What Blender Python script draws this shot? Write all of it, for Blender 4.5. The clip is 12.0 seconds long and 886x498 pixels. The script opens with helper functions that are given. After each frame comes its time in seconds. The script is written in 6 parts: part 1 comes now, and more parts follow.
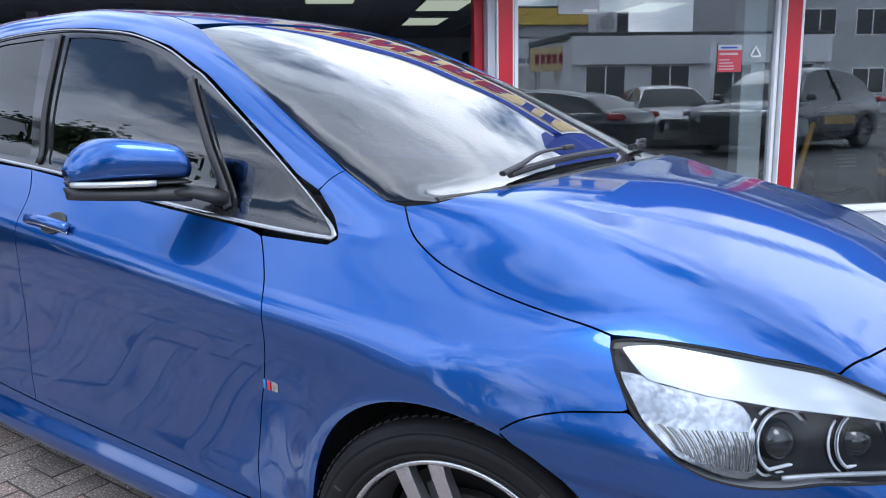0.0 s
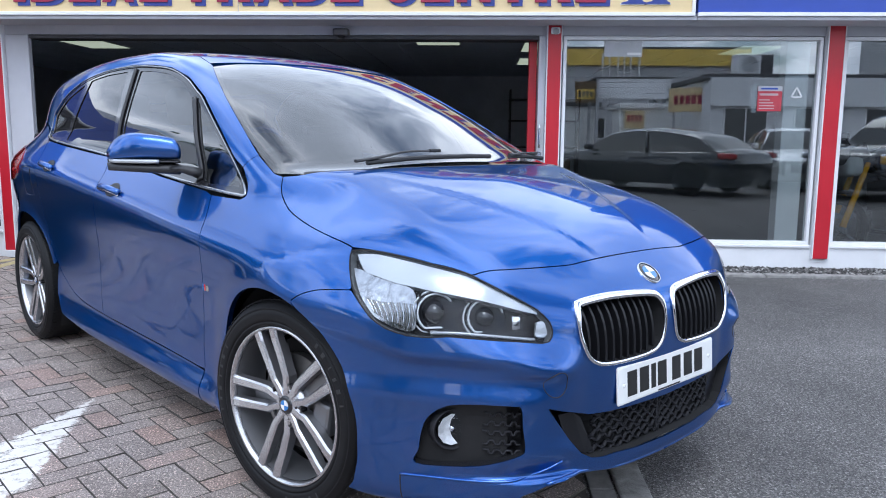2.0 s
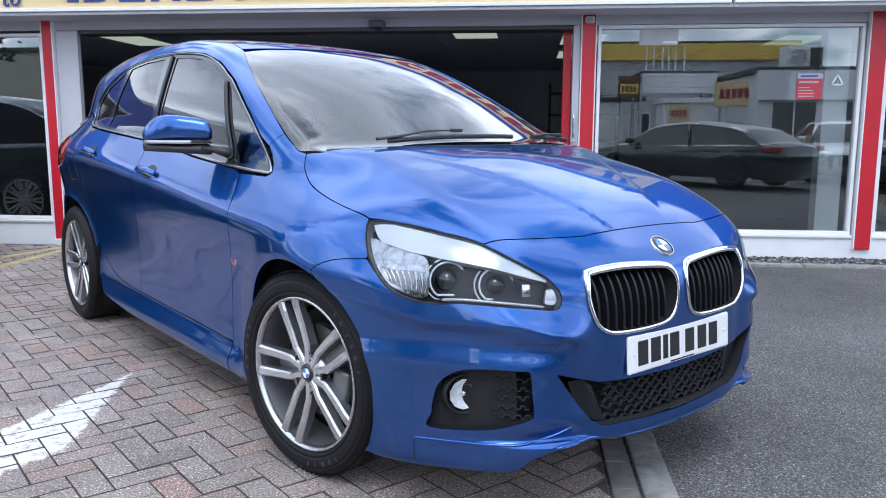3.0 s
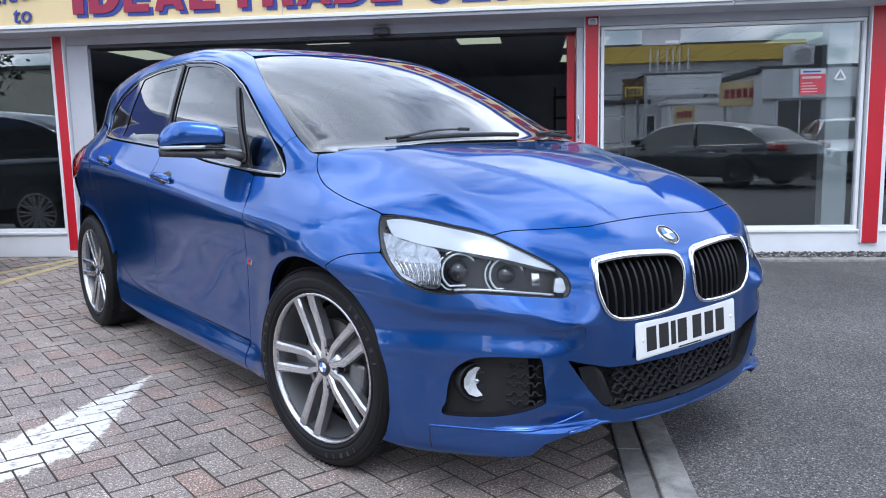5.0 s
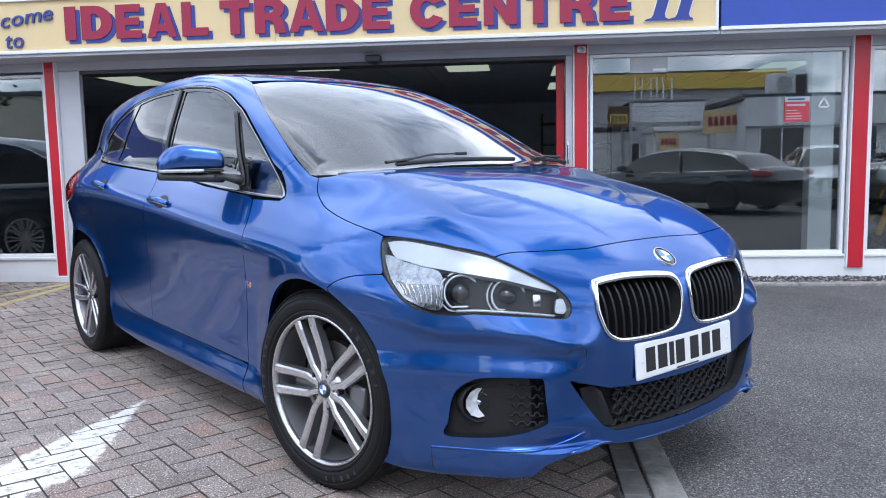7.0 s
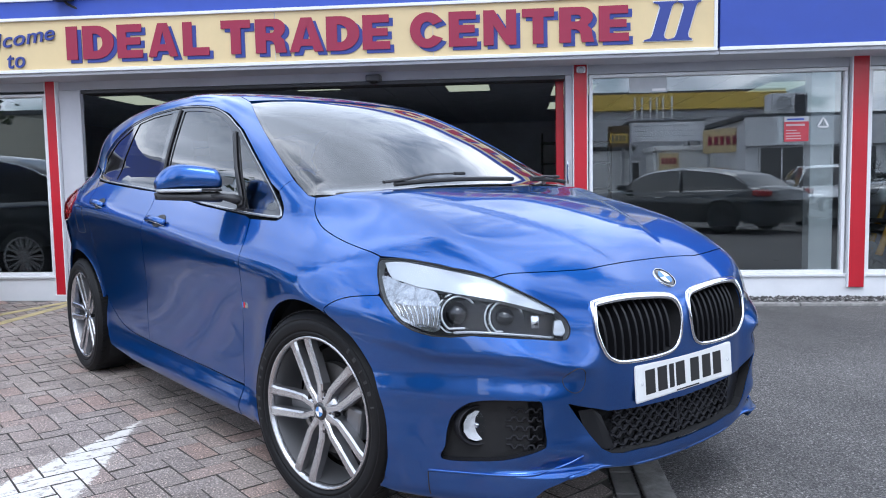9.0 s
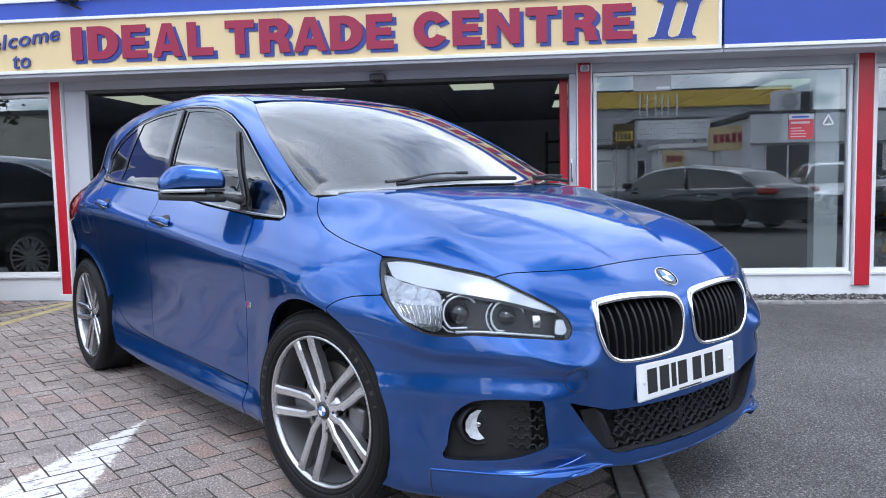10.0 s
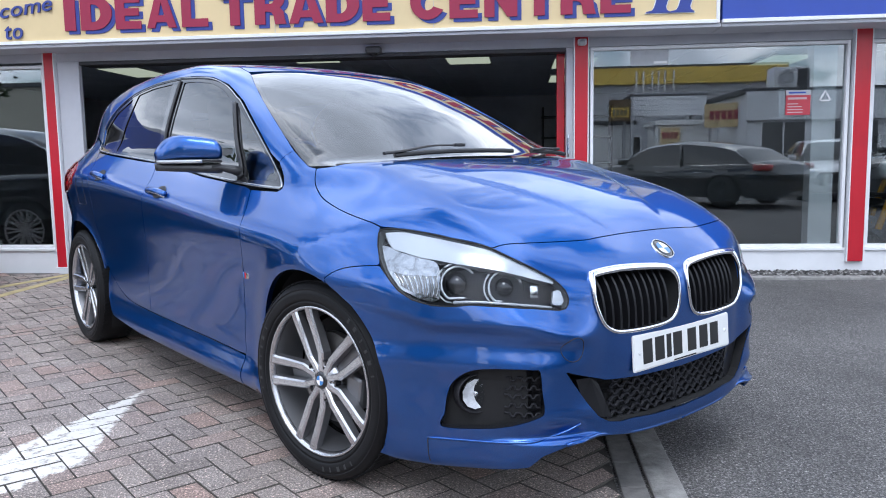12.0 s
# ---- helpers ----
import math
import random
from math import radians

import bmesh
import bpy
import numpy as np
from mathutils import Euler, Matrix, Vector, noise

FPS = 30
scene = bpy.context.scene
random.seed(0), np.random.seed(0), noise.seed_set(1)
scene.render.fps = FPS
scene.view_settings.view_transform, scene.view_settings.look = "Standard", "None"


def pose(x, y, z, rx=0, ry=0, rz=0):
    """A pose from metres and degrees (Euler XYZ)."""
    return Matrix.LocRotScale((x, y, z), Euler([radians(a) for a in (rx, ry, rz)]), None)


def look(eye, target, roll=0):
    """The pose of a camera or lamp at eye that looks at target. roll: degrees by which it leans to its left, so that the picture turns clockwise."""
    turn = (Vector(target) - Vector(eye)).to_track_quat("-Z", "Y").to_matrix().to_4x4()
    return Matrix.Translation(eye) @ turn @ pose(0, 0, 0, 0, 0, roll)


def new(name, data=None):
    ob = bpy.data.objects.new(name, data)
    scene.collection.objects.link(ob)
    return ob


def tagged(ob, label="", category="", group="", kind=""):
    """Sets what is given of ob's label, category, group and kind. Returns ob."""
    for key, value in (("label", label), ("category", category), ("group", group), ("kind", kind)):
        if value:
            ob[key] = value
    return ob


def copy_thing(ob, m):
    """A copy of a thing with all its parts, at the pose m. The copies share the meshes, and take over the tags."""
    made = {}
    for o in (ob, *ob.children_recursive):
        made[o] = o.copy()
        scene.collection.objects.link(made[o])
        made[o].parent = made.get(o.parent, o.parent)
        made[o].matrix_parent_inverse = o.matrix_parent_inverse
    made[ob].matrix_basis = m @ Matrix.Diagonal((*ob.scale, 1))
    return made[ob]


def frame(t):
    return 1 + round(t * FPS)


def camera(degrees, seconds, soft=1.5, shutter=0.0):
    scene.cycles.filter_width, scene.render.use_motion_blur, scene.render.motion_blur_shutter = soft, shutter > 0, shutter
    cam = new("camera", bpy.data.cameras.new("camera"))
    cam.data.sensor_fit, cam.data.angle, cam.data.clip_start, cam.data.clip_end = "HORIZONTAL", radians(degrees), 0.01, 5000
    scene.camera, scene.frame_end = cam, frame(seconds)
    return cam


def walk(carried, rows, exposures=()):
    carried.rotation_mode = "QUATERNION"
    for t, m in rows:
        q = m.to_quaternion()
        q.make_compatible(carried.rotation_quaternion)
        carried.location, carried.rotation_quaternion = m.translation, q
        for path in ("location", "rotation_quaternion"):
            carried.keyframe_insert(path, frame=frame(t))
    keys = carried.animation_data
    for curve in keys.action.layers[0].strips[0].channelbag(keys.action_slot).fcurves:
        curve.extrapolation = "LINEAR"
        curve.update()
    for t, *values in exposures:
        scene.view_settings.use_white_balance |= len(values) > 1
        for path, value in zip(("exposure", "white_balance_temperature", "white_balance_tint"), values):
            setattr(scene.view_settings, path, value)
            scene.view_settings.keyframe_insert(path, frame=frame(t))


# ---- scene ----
cam = camera(59.2, 12.0, 1.0)
PATH = [
    (0, (-0.778, -1.929, 1.247), (-0.485, 0.011, 0.859), -1.1),
    (0.5, (-0.429, -2.293, 1.256), (-0.173, -0.343, 0.891), 0.1),
    (1, (-0.158, -2.548, 1.261), (-0.061, -0.575, 0.946), 0.8),
    (1.5, (0.009, -2.713, 1.23), (-0.024, -0.735, 0.932), 0.7),
    (2, (0.032, -2.894, 1.171), (-0.062, -0.918, 0.877), 0.5),
    (2.5, (0.064, -2.98, 1.131), (-0.093, -1.008, 0.836), 0.5),
    (3, (0.122, -2.96, 1.104), (-0.083, -0.993, 0.804), 0.2),
    (5, (0.121, -3.03, 1.07), (-0.105, -1.063, 0.79), -1.2),
    (5.5, (0.119, -3.058, 1.063), (-0.095, -1.088, 0.793), -1.1),
    (6, (0.112, -3.059, 1.061), (-0.092, -1.087, 0.803), -1.1),
    (6.5, (0.092, -3.062, 1.059), (-0.105, -1.085, 0.823), -1.1),
    (7, (0.078, -3.061, 1.061), (-0.112, -1.081, 0.847), -1.1),
    (7.5, (0.078, -3.055, 1.064), (-0.109, -1.073, 0.87), -1.0),
    (9.5, (0.092, -3.04, 1.066), (-0.105, -1.057, 0.901), -1.1),
    (10, (0.097, -3.045, 1.069), (-0.108, -1.063, 0.899), -1.2),
    (10.5, (0.096, -3.051, 1.068), (-0.114, -1.07, 0.886), -1.2),
    (11, (0.094, -3.058, 1.058), (-0.114, -1.079, 0.859), -1.1),
    (11.5, (0.093, -3.058, 1.056), (-0.109, -1.08, 0.839), -1.0),
    (12, (0.088, -3.055, 1.054), (-0.104, -1.078, 0.823), -0.9),
]
walk(cam, [(t, look(eye, target, roll)) for t, eye, target, roll in PATH], [(0, 0.0, 5620, 10), (12, 0.0, 5720, 10)])

# ---------- world and light: a bright sky of broken cloud ----------
world = bpy.data.worlds.new("world")
scene.world = world
world.use_nodes = True
wn, wl = world.node_tree.nodes, world.node_tree.links
wn.clear()
sky = wn.new("ShaderNodeTexSky")
sky.sky_type, sky.sun_disc, sky.sun_elevation, sky.sun_rotation = "NISHITA", False, radians(57), radians(187)
tc = wn.new("ShaderNodeTexCoord")
sep = wn.new("ShaderNodeSeparateXYZ")
wl.new(tc.outputs["Generated"], sep.inputs[0])
hgt = wn.new("ShaderNodeMath")
hgt.operation = "MAXIMUM"
hgt.inputs[1].default_value = 0.0
wl.new(sep.outputs[2], hgt.inputs[0])
lift = wn.new("ShaderNodeMath")
lift.inputs[1].default_value = 0.4404
wl.new(hgt.outputs[0], lift.inputs[0])
flat_dir = wn.new("ShaderNodeVectorMath")
flat_dir.operation = "DIVIDE"
wl.new(tc.outputs["Generated"], flat_dir.inputs[0])
cmb = wn.new("ShaderNodeCombineXYZ")
for i in range(3):
    wl.new(lift.outputs[0], cmb.inputs[i])
wl.new(cmb.outputs[0], flat_dir.inputs[1])


def sky_noise(scale, detail, rough, dist, shift):
    mv = wn.new("ShaderNodeVectorMath")
    mv.inputs[1].default_value = shift
    wl.new(flat_dir.outputs[0], mv.inputs[0])
    t = wn.new("ShaderNodeTexNoise")
    t.inputs["Scale"].default_value, t.inputs["Detail"].default_value, t.inputs["Roughness"].default_value, t.inputs["Distortion"].default_value = scale, detail, rough, dist
    wl.new(mv.outputs[0], t.inputs["Vector"])
    return t.outputs[0]


def sky_ramp(src, stops):
    r = wn.new("ShaderNodeValToRGB")
    while len(r.color_ramp.elements) < len(stops):
        r.color_ramp.elements.new(.5)
    for e, (p, c) in zip(r.color_ramp.elements, stops):
        e.position, e.color = p, (*c, 1)
    wl.new(src, r.inputs[0])
    return r.outputs[0]


cover = sky_ramp(sky_noise(2.9, 9, .55, .1, (3.1, 1.7, 0)), [(.36, (0, 0, 0)), (.46, (1, 1, 1))])
tone = sky_ramp(sky_noise(2.2407, 11, .60, 0, (-17.5012, 1.7272, -6.5339)), [(.36, (.38, .40, .435)), (.45, (.45, .475, .52)), (.515, (.60, .62, .665)), (.575, (.83, .83, .84))])
gain = wn.new("ShaderNodeVectorMath")
gain.operation = "SCALE"
wl.new(tone, gain.inputs[0])
# the cloud is lit through towards the hidden sun
glow = wn.new("ShaderNodeVectorMath")
glow.operation = "DOT_PRODUCT"
glow.inputs[1].default_value = Vector((-.6, -5.2, 8)).normalized()
wl.new(tc.outputs["Generated"], glow.inputs[0])
lit = wn.new("ShaderNodeMapRange")
lit.inputs[1].default_value, lit.inputs[2].default_value, lit.inputs[3].default_value, lit.inputs[4].default_value = -.6, 1.0, 2.8, 3.2
wl.new(glow.outputs["Value"], lit.inputs[0])
wl.new(lit.outputs[0], gain.inputs[3])
air = wn.new("ShaderNodeVectorMath")
air.operation = "SCALE"
air.inputs[3].default_value = 0.15
wl.new(sky.outputs[0], air.inputs[0])
blend = wn.new("ShaderNodeMix")
blend.data_type = "RGBA"
wl.new(cover, blend.inputs[0])
wl.new(air.outputs[0], blend.inputs[6])
wl.new(gain.outputs[0], blend.inputs[7])
bg = wn.new("ShaderNodeBackground")
bg.inputs[1].default_value = 1.0
wl.new(blend.outputs[2], bg.inputs[0])
wl.new(bg.outputs[0], wn.new("ShaderNodeOutputWorld").inputs[0])
sun = new("sun", bpy.data.lights.new("sun", "SUN"))
sun.data.energy, sun.data.angle, sun.data.color = 1.15, radians(24), (1, .97, .93)
sun.matrix_world = look((0, 0, 10), (.6, 5.2, 2))

# ---------- materials ----------
def nodes(name):
    m = bpy.data.materials.new(name)
    m.use_nodes = True
    t = m.node_tree
    return m, t.nodes, t.links, t.nodes["Principled BSDF"]


def setv(b, **kw):
    names = {"rough": "Roughness", "metal": "Metallic", "coat": "Coat Weight", "coat_rough": "Coat Roughness", "spec": "Specular IOR Level", "ior": "IOR", "alpha": "Alpha"}
    for k, v in kw.items():
        b.inputs[names[k]].default_value = v


def noise_node(n, l, scale, detail=5, rough=.6, dist=0, space="Object"):
    tc = n.new("ShaderNodeTexCoord")
    t = n.new("ShaderNodeTexNoise")
    t.inputs["Scale"].default_value, t.inputs["Detail"].default_value, t.inputs["Roughness"].default_value, t.inputs["Distortion"].default_value = scale, detail, rough, dist
    l.new(tc.outputs[space], t.inputs["Vector"])
    return t


def ramp(n, l, src, stops):
    r = n.new("ShaderNodeValToRGB")
    while len(r.color_ramp.elements) < len(stops):
        r.color_ramp.elements.new(.5)
    for e, (p, c) in zip(r.color_ramp.elements, stops):
        e.position, e.color = p, (*c, 1) if len(c) == 3 else c
    l.new(src, r.inputs[0])
    return r


def mixc(n, l, fac, a, b, mode="MIX"):
    x = n.new("ShaderNodeMix")
    x.data_type, x.blend_type = "RGBA", mode
    for sock, v in ((0, fac), (6, a), (7, b)):
        if isinstance(v, (int, float)):
            x.inputs[sock].default_value = v
        elif isinstance(v, tuple):
            x.inputs[sock].default_value = (*v, 1)
        else:
            l.new(v, x.inputs[sock])
    return x.outputs[2]


def bump(n, l, b, height, strength, dist=.01):
    u = n.new("ShaderNodeBump")
    u.inputs["Strength"].default_value, u.inputs["Distance"].default_value = strength, dist
    l.new(height, u.inputs["Height"])
    l.new(u.outputs[0], b.inputs["Normal"])
    return u


def surface(name, col, rough=.5, metal=0.0, var=.12, scale=6.0, fine=0.0, fine_scale=300.0, coat=0.0, spec=.5, space="Object"):
    """A plain surface with two scales of unevenness."""
    m, n, l, b = nodes(name)
    t = noise_node(n, l, scale, 6, .65, .3, space)
    lo, hi = tuple(c * (1 - var) for c in col), tuple(min(1, c * (1 + var)) for c in col)
    r = ramp(n, l, t.outputs[0], [(.3, lo), (.7, hi)])
    l.new(r.outputs[0], b.inputs["Base Color"])
    rr = ramp(n, l, t.outputs[0], [(.25, (rough * .85,) * 3), (.75, (min(1, rough * 1.2),) * 3)])
    l.new(rr.outputs[0], b.inputs["Roughness"])
    setv(b, metal=metal, coat=coat, coat_rough=.04, spec=spec)
    if fine:
        f = noise_node(n, l, fine_scale, 3, .6, 0, space)
        bump(n, l, b, f.outputs[0], fine, .004)
    return m


def paint(name, col, deep):
    """Metallic lacquer: flakes under a clear coat, with faint dust."""
    m, n, l, b = nodes(name)
    fl = noise_node(n, l, 900, 2, .5)
    big = noise_node(n, l, 3.0, 5, .6)
    c = mixc(n, l, ramp(n, l, fl.outputs[0], [(.35, (0, 0, 0)), (.68, (1, 1, 1))]).outputs[0], deep, col)
    l.new(c, b.inputs["Base Color"])
    setv(b, metal=.90, rough=.30, coat=1.0, coat_rough=.02, spec=.5)
    b.inputs["Coat IOR"].default_value = 1.6
    b.inputs["Specular Tint"].default_value = (.34, .56, .96, 1)
    r = ramp(n, l, big.outputs[0], [(.35, (.034,) * 3), (.8, (.050,) * 3)])
    l.new(r.outputs[0], b.inputs["Coat Roughness"])
    return m


def glass(name, tint, rough=.0, ior=1.5, gain=1.0):
    """A thin pane: clear or tinted, with a true mirror gloss by Fresnel."""
    m, n, l, b = nodes(name)
    n.remove(b)
    tr, gl, mx, fr = n.new("ShaderNodeBsdfTransparent"), n.new("ShaderNodeBsdfGlossy"), n.new("ShaderNodeMixShader"), n.new("ShaderNodeFresnel")
    tr.inputs[0].default_value = (*tint, 1)
    gl.inputs["Roughness"].default_value = rough
    fr.inputs[0].default_value = ior
    mul = n.new("ShaderNodeMath")
    mul.operation, mul.use_clamp = "MULTIPLY", True
    mul.inputs[1].default_value = gain
    l.new(fr.outputs[0], mul.inputs[0])
    l.new(mul.outputs[0], mx.inputs[0])
    l.new(tr.outputs[0], mx.inputs[1])
    l.new(gl.outputs[0], mx.inputs[2])
    l.new(mx.outputs[0], n["Material Output"].inputs[0])
    return m


def lamp_mat(name, col, power):
    m, n, l, b = nodes(name)
    b.inputs["Emission Color"].default_value = (*col, 1)
    b.inputs["Emission Strength"].default_value = power
    return m


BLUE = paint("blue_lacquer", (.021, .122, .432), (.0085, .056, .252))
GLOSS_BLACK = surface("gloss_black", (.012, .012, .014), .12, var=.1, coat=.6)
TRIM_BLACK = surface("trim_black", (.018, .018, .02), .45, var=.15, fine=.15, fine_scale=700)
PLASTIC = surface("grained_black_plastic", (.014, .014, .017), .5, var=.2, fine=.3, fine_scale=900, spec=.3)
BAR_BLACK = surface("grille_black", (.010, .010, .012), .32, var=.1, spec=.35)
CHROME = surface("chrome", (.74, .75, .78), .07, 1.0, var=.03)
SATIN_CHROME = surface("satin_chrome", (.62, .63, .65), .2, 1.0, var=.05)
STRIP = surface("brushed_window_strip", (.36, .37, .385), .24, 1.0, var=.06)
SIDE_MARK = surface("scuffed_rubber", (.030, .030, .031), .7, var=.3, scale=20)
ALLOY = surface("machined_alloy", (.56, .56, .575), .24, .95, var=.03, scale=3)
ALLOY_DARK = surface("grey_alloy", (.24, .24, .25), .36, .75, var=.06, scale=5)
RUBBER = surface("tyre_rubber", (.010, .010, .011), .55, var=.25, scale=14, fine=.12, fine_scale=250, spec=.20)
SILVER_RIM = surface("silver_wheel_paint", (.62, .62, .63), .4, .1, var=.05, coat=.4)
STEEL = surface("brake_steel", (.28, .27, .26), .4, .9, var=.2, scale=20)
INNER = surface("inner_black", (.008, .008, .009), .8, var=.1)
CABIN = surface("cabin_cloth", (.03, .03, .033), .8, var=.2, fine=.3, fine_scale=500)
SCREEN = glass("windscreen_glass", (.45, .50, .50), 0, 1.52, 2.1)
SIDE_GLASS = glass("tinted_side_glass", (.30, .34, .36), 0, 1.52, 2.0)
REAR_GLASS = glass("dark_privacy_glass", (.05, .06, .07), 0, 1.52, 1.5)
LENS = glass("lamp_cover", (.93, .95, .97), 0, 1.49, .5)
REFLECTOR = surface("lamp_reflector", (.40, .41, .43), .16, 1.0, var=.35, scale=38)
rn, rl = REFLECTOR.node_tree.nodes, REFLECTOR.node_tree.links
facets = rn.new("ShaderNodeTexVoronoi")  # the small facets pressed into the reflector
facets.inputs["Scale"].default_value = 90
rl.new(rn.new("ShaderNodeTexCoord").outputs["Object"], facets.inputs["Vector"])
bump(rn, rl, rn["Principled BSDF"], facets.outputs["Distance"], .12, .004)
BROW = surface("lamp_brow", (.52, .54, .56), .18, .5, var=.05, scale=9)
RING_CLEAR = surface("clear_light_ring", (.80, .82, .85), .18, .35, var=.03, scale=20, coat=.6)
FOG_SILVER = surface("fog_reflector", (.86, .86, .87), .22, .25, var=.15, scale=60)
LAMP_DARK = surface("lamp_housing", (.014, .014, .017), .30, 0, var=.15, scale=40, spec=.3)
PLATE_WHITE = surface("plate_white", (.80, .80, .78), .35, var=.03, scale=20)
PLATE_INK = surface("plate_black", (.012, .012, .012), .4)
RED_LAMP = surface("red_lamp", (.35, .01, .012), .1, coat=1.0)
BADGE_BLUE = surface("enamel_blue", (.03, .18, .50), .15, coat=1.0)
BADGE_WHITE = surface("enamel_white", (.80, .80, .80), .15, coat=1.0)
BADGE_RED = surface("enamel_red", (.55, .02, .03), .15, coat=1.0)
# ---------- the car's outer form: half-widths, top line and nose as smooth curves ----------
def curve(pairs, soft):
    """A smooth line through the pairs that does not overshoot, softened a little: returns f(v)."""
    p = np.array(sorted(pairs), float)
    x, y = p[:, 0], p[:, 1]
    h, d = np.diff(x), np.diff(y) / np.diff(x)
    m = np.r_[d[0], np.where(d[:-1] * d[1:] > 0, 3 * (h[:-1] + h[1:]) / ((2 * h[1:] + h[:-1]) / np.where(d[:-1] == 0, 1, d[:-1]) + (h[1:] + 2 * h[:-1]) / np.where(d[1:] == 0, 1, d[1:])), 0), d[-1]]
    step = max(.0012, (x[-1] - x[0] + 14 * soft) / 6000)
    n = int(3 * soft / step) + 1
    v = np.arange(x[0] - 6 * soft - n * step, x[-1] + 6 * soft + n * step, step)
    k = np.clip(np.searchsorted(x, v) - 1, 0, len(h) - 1)
    t = (v - x[k]) / h[k]
    w = y[k] * (1 + 2 * t) * (1 - t) ** 2 + h[k] * m[k] * t * (1 - t) ** 2 + y[k + 1] * t * t * (3 - 2 * t) + h[k] * m[k + 1] * t * t * (t - 1)
    w = np.where(v < x[0], y[0] + m[0] * (v - x[0]), np.where(v > x[-1], y[-1] + m[-1] * (v - x[-1]), w))
    g = np.exp(-0.5 * (np.arange(-n, n + 1) * step / soft) ** 2)
    w = np.convolve(w, g / g.sum(), "valid")
    v = v[n:len(v) - n]
    return lambda u: np.interp(u, v, w)


def smax(a, b, k):
    h = np.maximum(k - np.abs(a - b), 0) / k
    return np.maximum(a, b) + h * h * k / 4


def sstep(a, b, v):
    t = np.clip((v - a) / (b - a), 0, 1)
    return t * t * (3 - 2 * t)


FLANK = [(0.10, .765), (.17, .815), (.205, .846), (.235, .854), (.262, .846), (.30, .828), (.35, .822), (.45, .825), (.58, .843), (.68, .865), (.76, .8785), (.795, .8815), (.825, .873),
              (.88, .830), (.93, .788), (.965, .758), (.985, .742), (1.10, .712), (1.30, .636), (1.45, .570), (1.62, .47)]
SIDE, SIDE_SOFT = curve(FLANK, .011), curve(FLANK, .05)
CREASE = curve([(.6, .74), (-.3, .79), (-1.3, .875), (-2.35, .965), (-3.3, 1.0)], .15)
WAIST = [(1.2, .62), (.6, .17), (.4, .055), (.2, .014), (0, .004), (-.35, .008), (-.8, .016), (-1.4, .020), (-2.2, .014), (-2.67, .010), (-2.9, .036), (-3.1, .085), (-3.3, .16), (-3.55, .29)]
PLAN_SHARP, PLAN_SOFT = curve(WAIST, .06), curve(WAIST, .22)
TAPER = curve([(.5, 0), (-1.9, 0), (-2.4, .012), (-2.75, .045), (-3.3, .15), (-3.6, .2)], .12)
ZTOP = curve([(1.0, .62), (.75, .792), (.692, .823), (.6, .870), (.5, .911), (.4, .946), (.3, .976), (.2, 1.002), (.1, 1.024), (0, 1.042), (-.085, 1.056), (-.2, 1.104), (-.3, 1.150), (-.6, 1.288), (-.9, 1.408),
              (-1.1, 1.472), (-1.3, 1.517), (-1.6, 1.550), (-1.9, 1.553), (-2.3, 1.535), (-2.7, 1.487), (-3.1, 1.405), (-3.3, 1.35), (-3.5, 1.10), (-3.6, .9)], .02)
BOW = curve([(1.0, .05), (.3, .10), (-.1, .30), (-.9, .30), (-1.4, .08), (-2, 0), (-3.4, 0)], .12)
CROWN = curve([(1.0, .09), (.5, .02), (.3, .008), (0, .0), (-.2, .008), (-.9, .03), (-1.4, .07), (-2.5, .09), (-3.5, .1)], .1)
NOSE = curve([(-.2, .846), (0, .846), (.15, .845), (.25, .840), (.365, .822), (.45, .792), (.55, .745), (.65, .668), (.75, .535), (.82, .38), (.87, .21), (.92, -.1)], .03)
LEAN = curve([(.10, -.06), (.18, -.02), (.24, .005), (.30, .005), (.37, -.005), (.5, 0), (.60, 0), (.66, -.006), (.70, -.022), (.757, -.080), (.80, -.138), (.83, -.176), (.86, -.218), (.90, -.28), (.95, -.37), (1.0, -.49)], .012)
ROUND = curve([(.9, .05), (.62, .06), (.4, .15), (.1, .15), (-.2, .08), (-.45, .07), (-1.2, .07), (-2, .09), (-3.5, .12)], .08)
LEDGE = curve([(.3, .545), (.45, .552), (.56, .564), (.67, .581), (.75, .600), (.81, .630), (.95, .70)], .03)
BELT = lambda x: .961 + .0747 * (-.342 - x)


def PLAN(x):
    return PLAN_SHARP(x) + (PLAN_SOFT(x) - PLAN_SHARP(x)) * sstep(-.35, -.75, x) * sstep(-2.55, -2.15, x)


def half_width(x, z):
    lift = (CREASE(x) - .80) * sstep(.30, .70, z)
    zz = z - lift
    flank = SIDE(zz) + (SIDE_SOFT(zz) - SIDE(zz)) * sstep(.36, .46, zz) * sstep(.745, .66, zz)
    w = flank - PLAN(x) - TAPER(x) * sstep(.8, 1.3, z)
    w = w - .12 * sstep(.86, 1.10, z) * sstep(-.30, .25, x)
    w = w + (.862 - SIDE(zz)) * sstep(.02, .20, x) * sstep(.72, .58, z) * sstep(.12, .20, z)
    w = w - .026 * sstep(.598, .556, z) * sstep(.455, .548, z) * sstep(.40, .50, x)
    w = w + .022 * sstep(.71, .575, z) * sstep(.40, .56, z) * sstep(.20, .50, x)
    for x0 in (0, -2.67):
        r = np.hypot(x - x0, z - .33)
        w = w + (.026 if x0 < -1 else .018) * np.exp(-((r - .365) / .07) ** 2) * sstep(.10, .25, z)
    return w


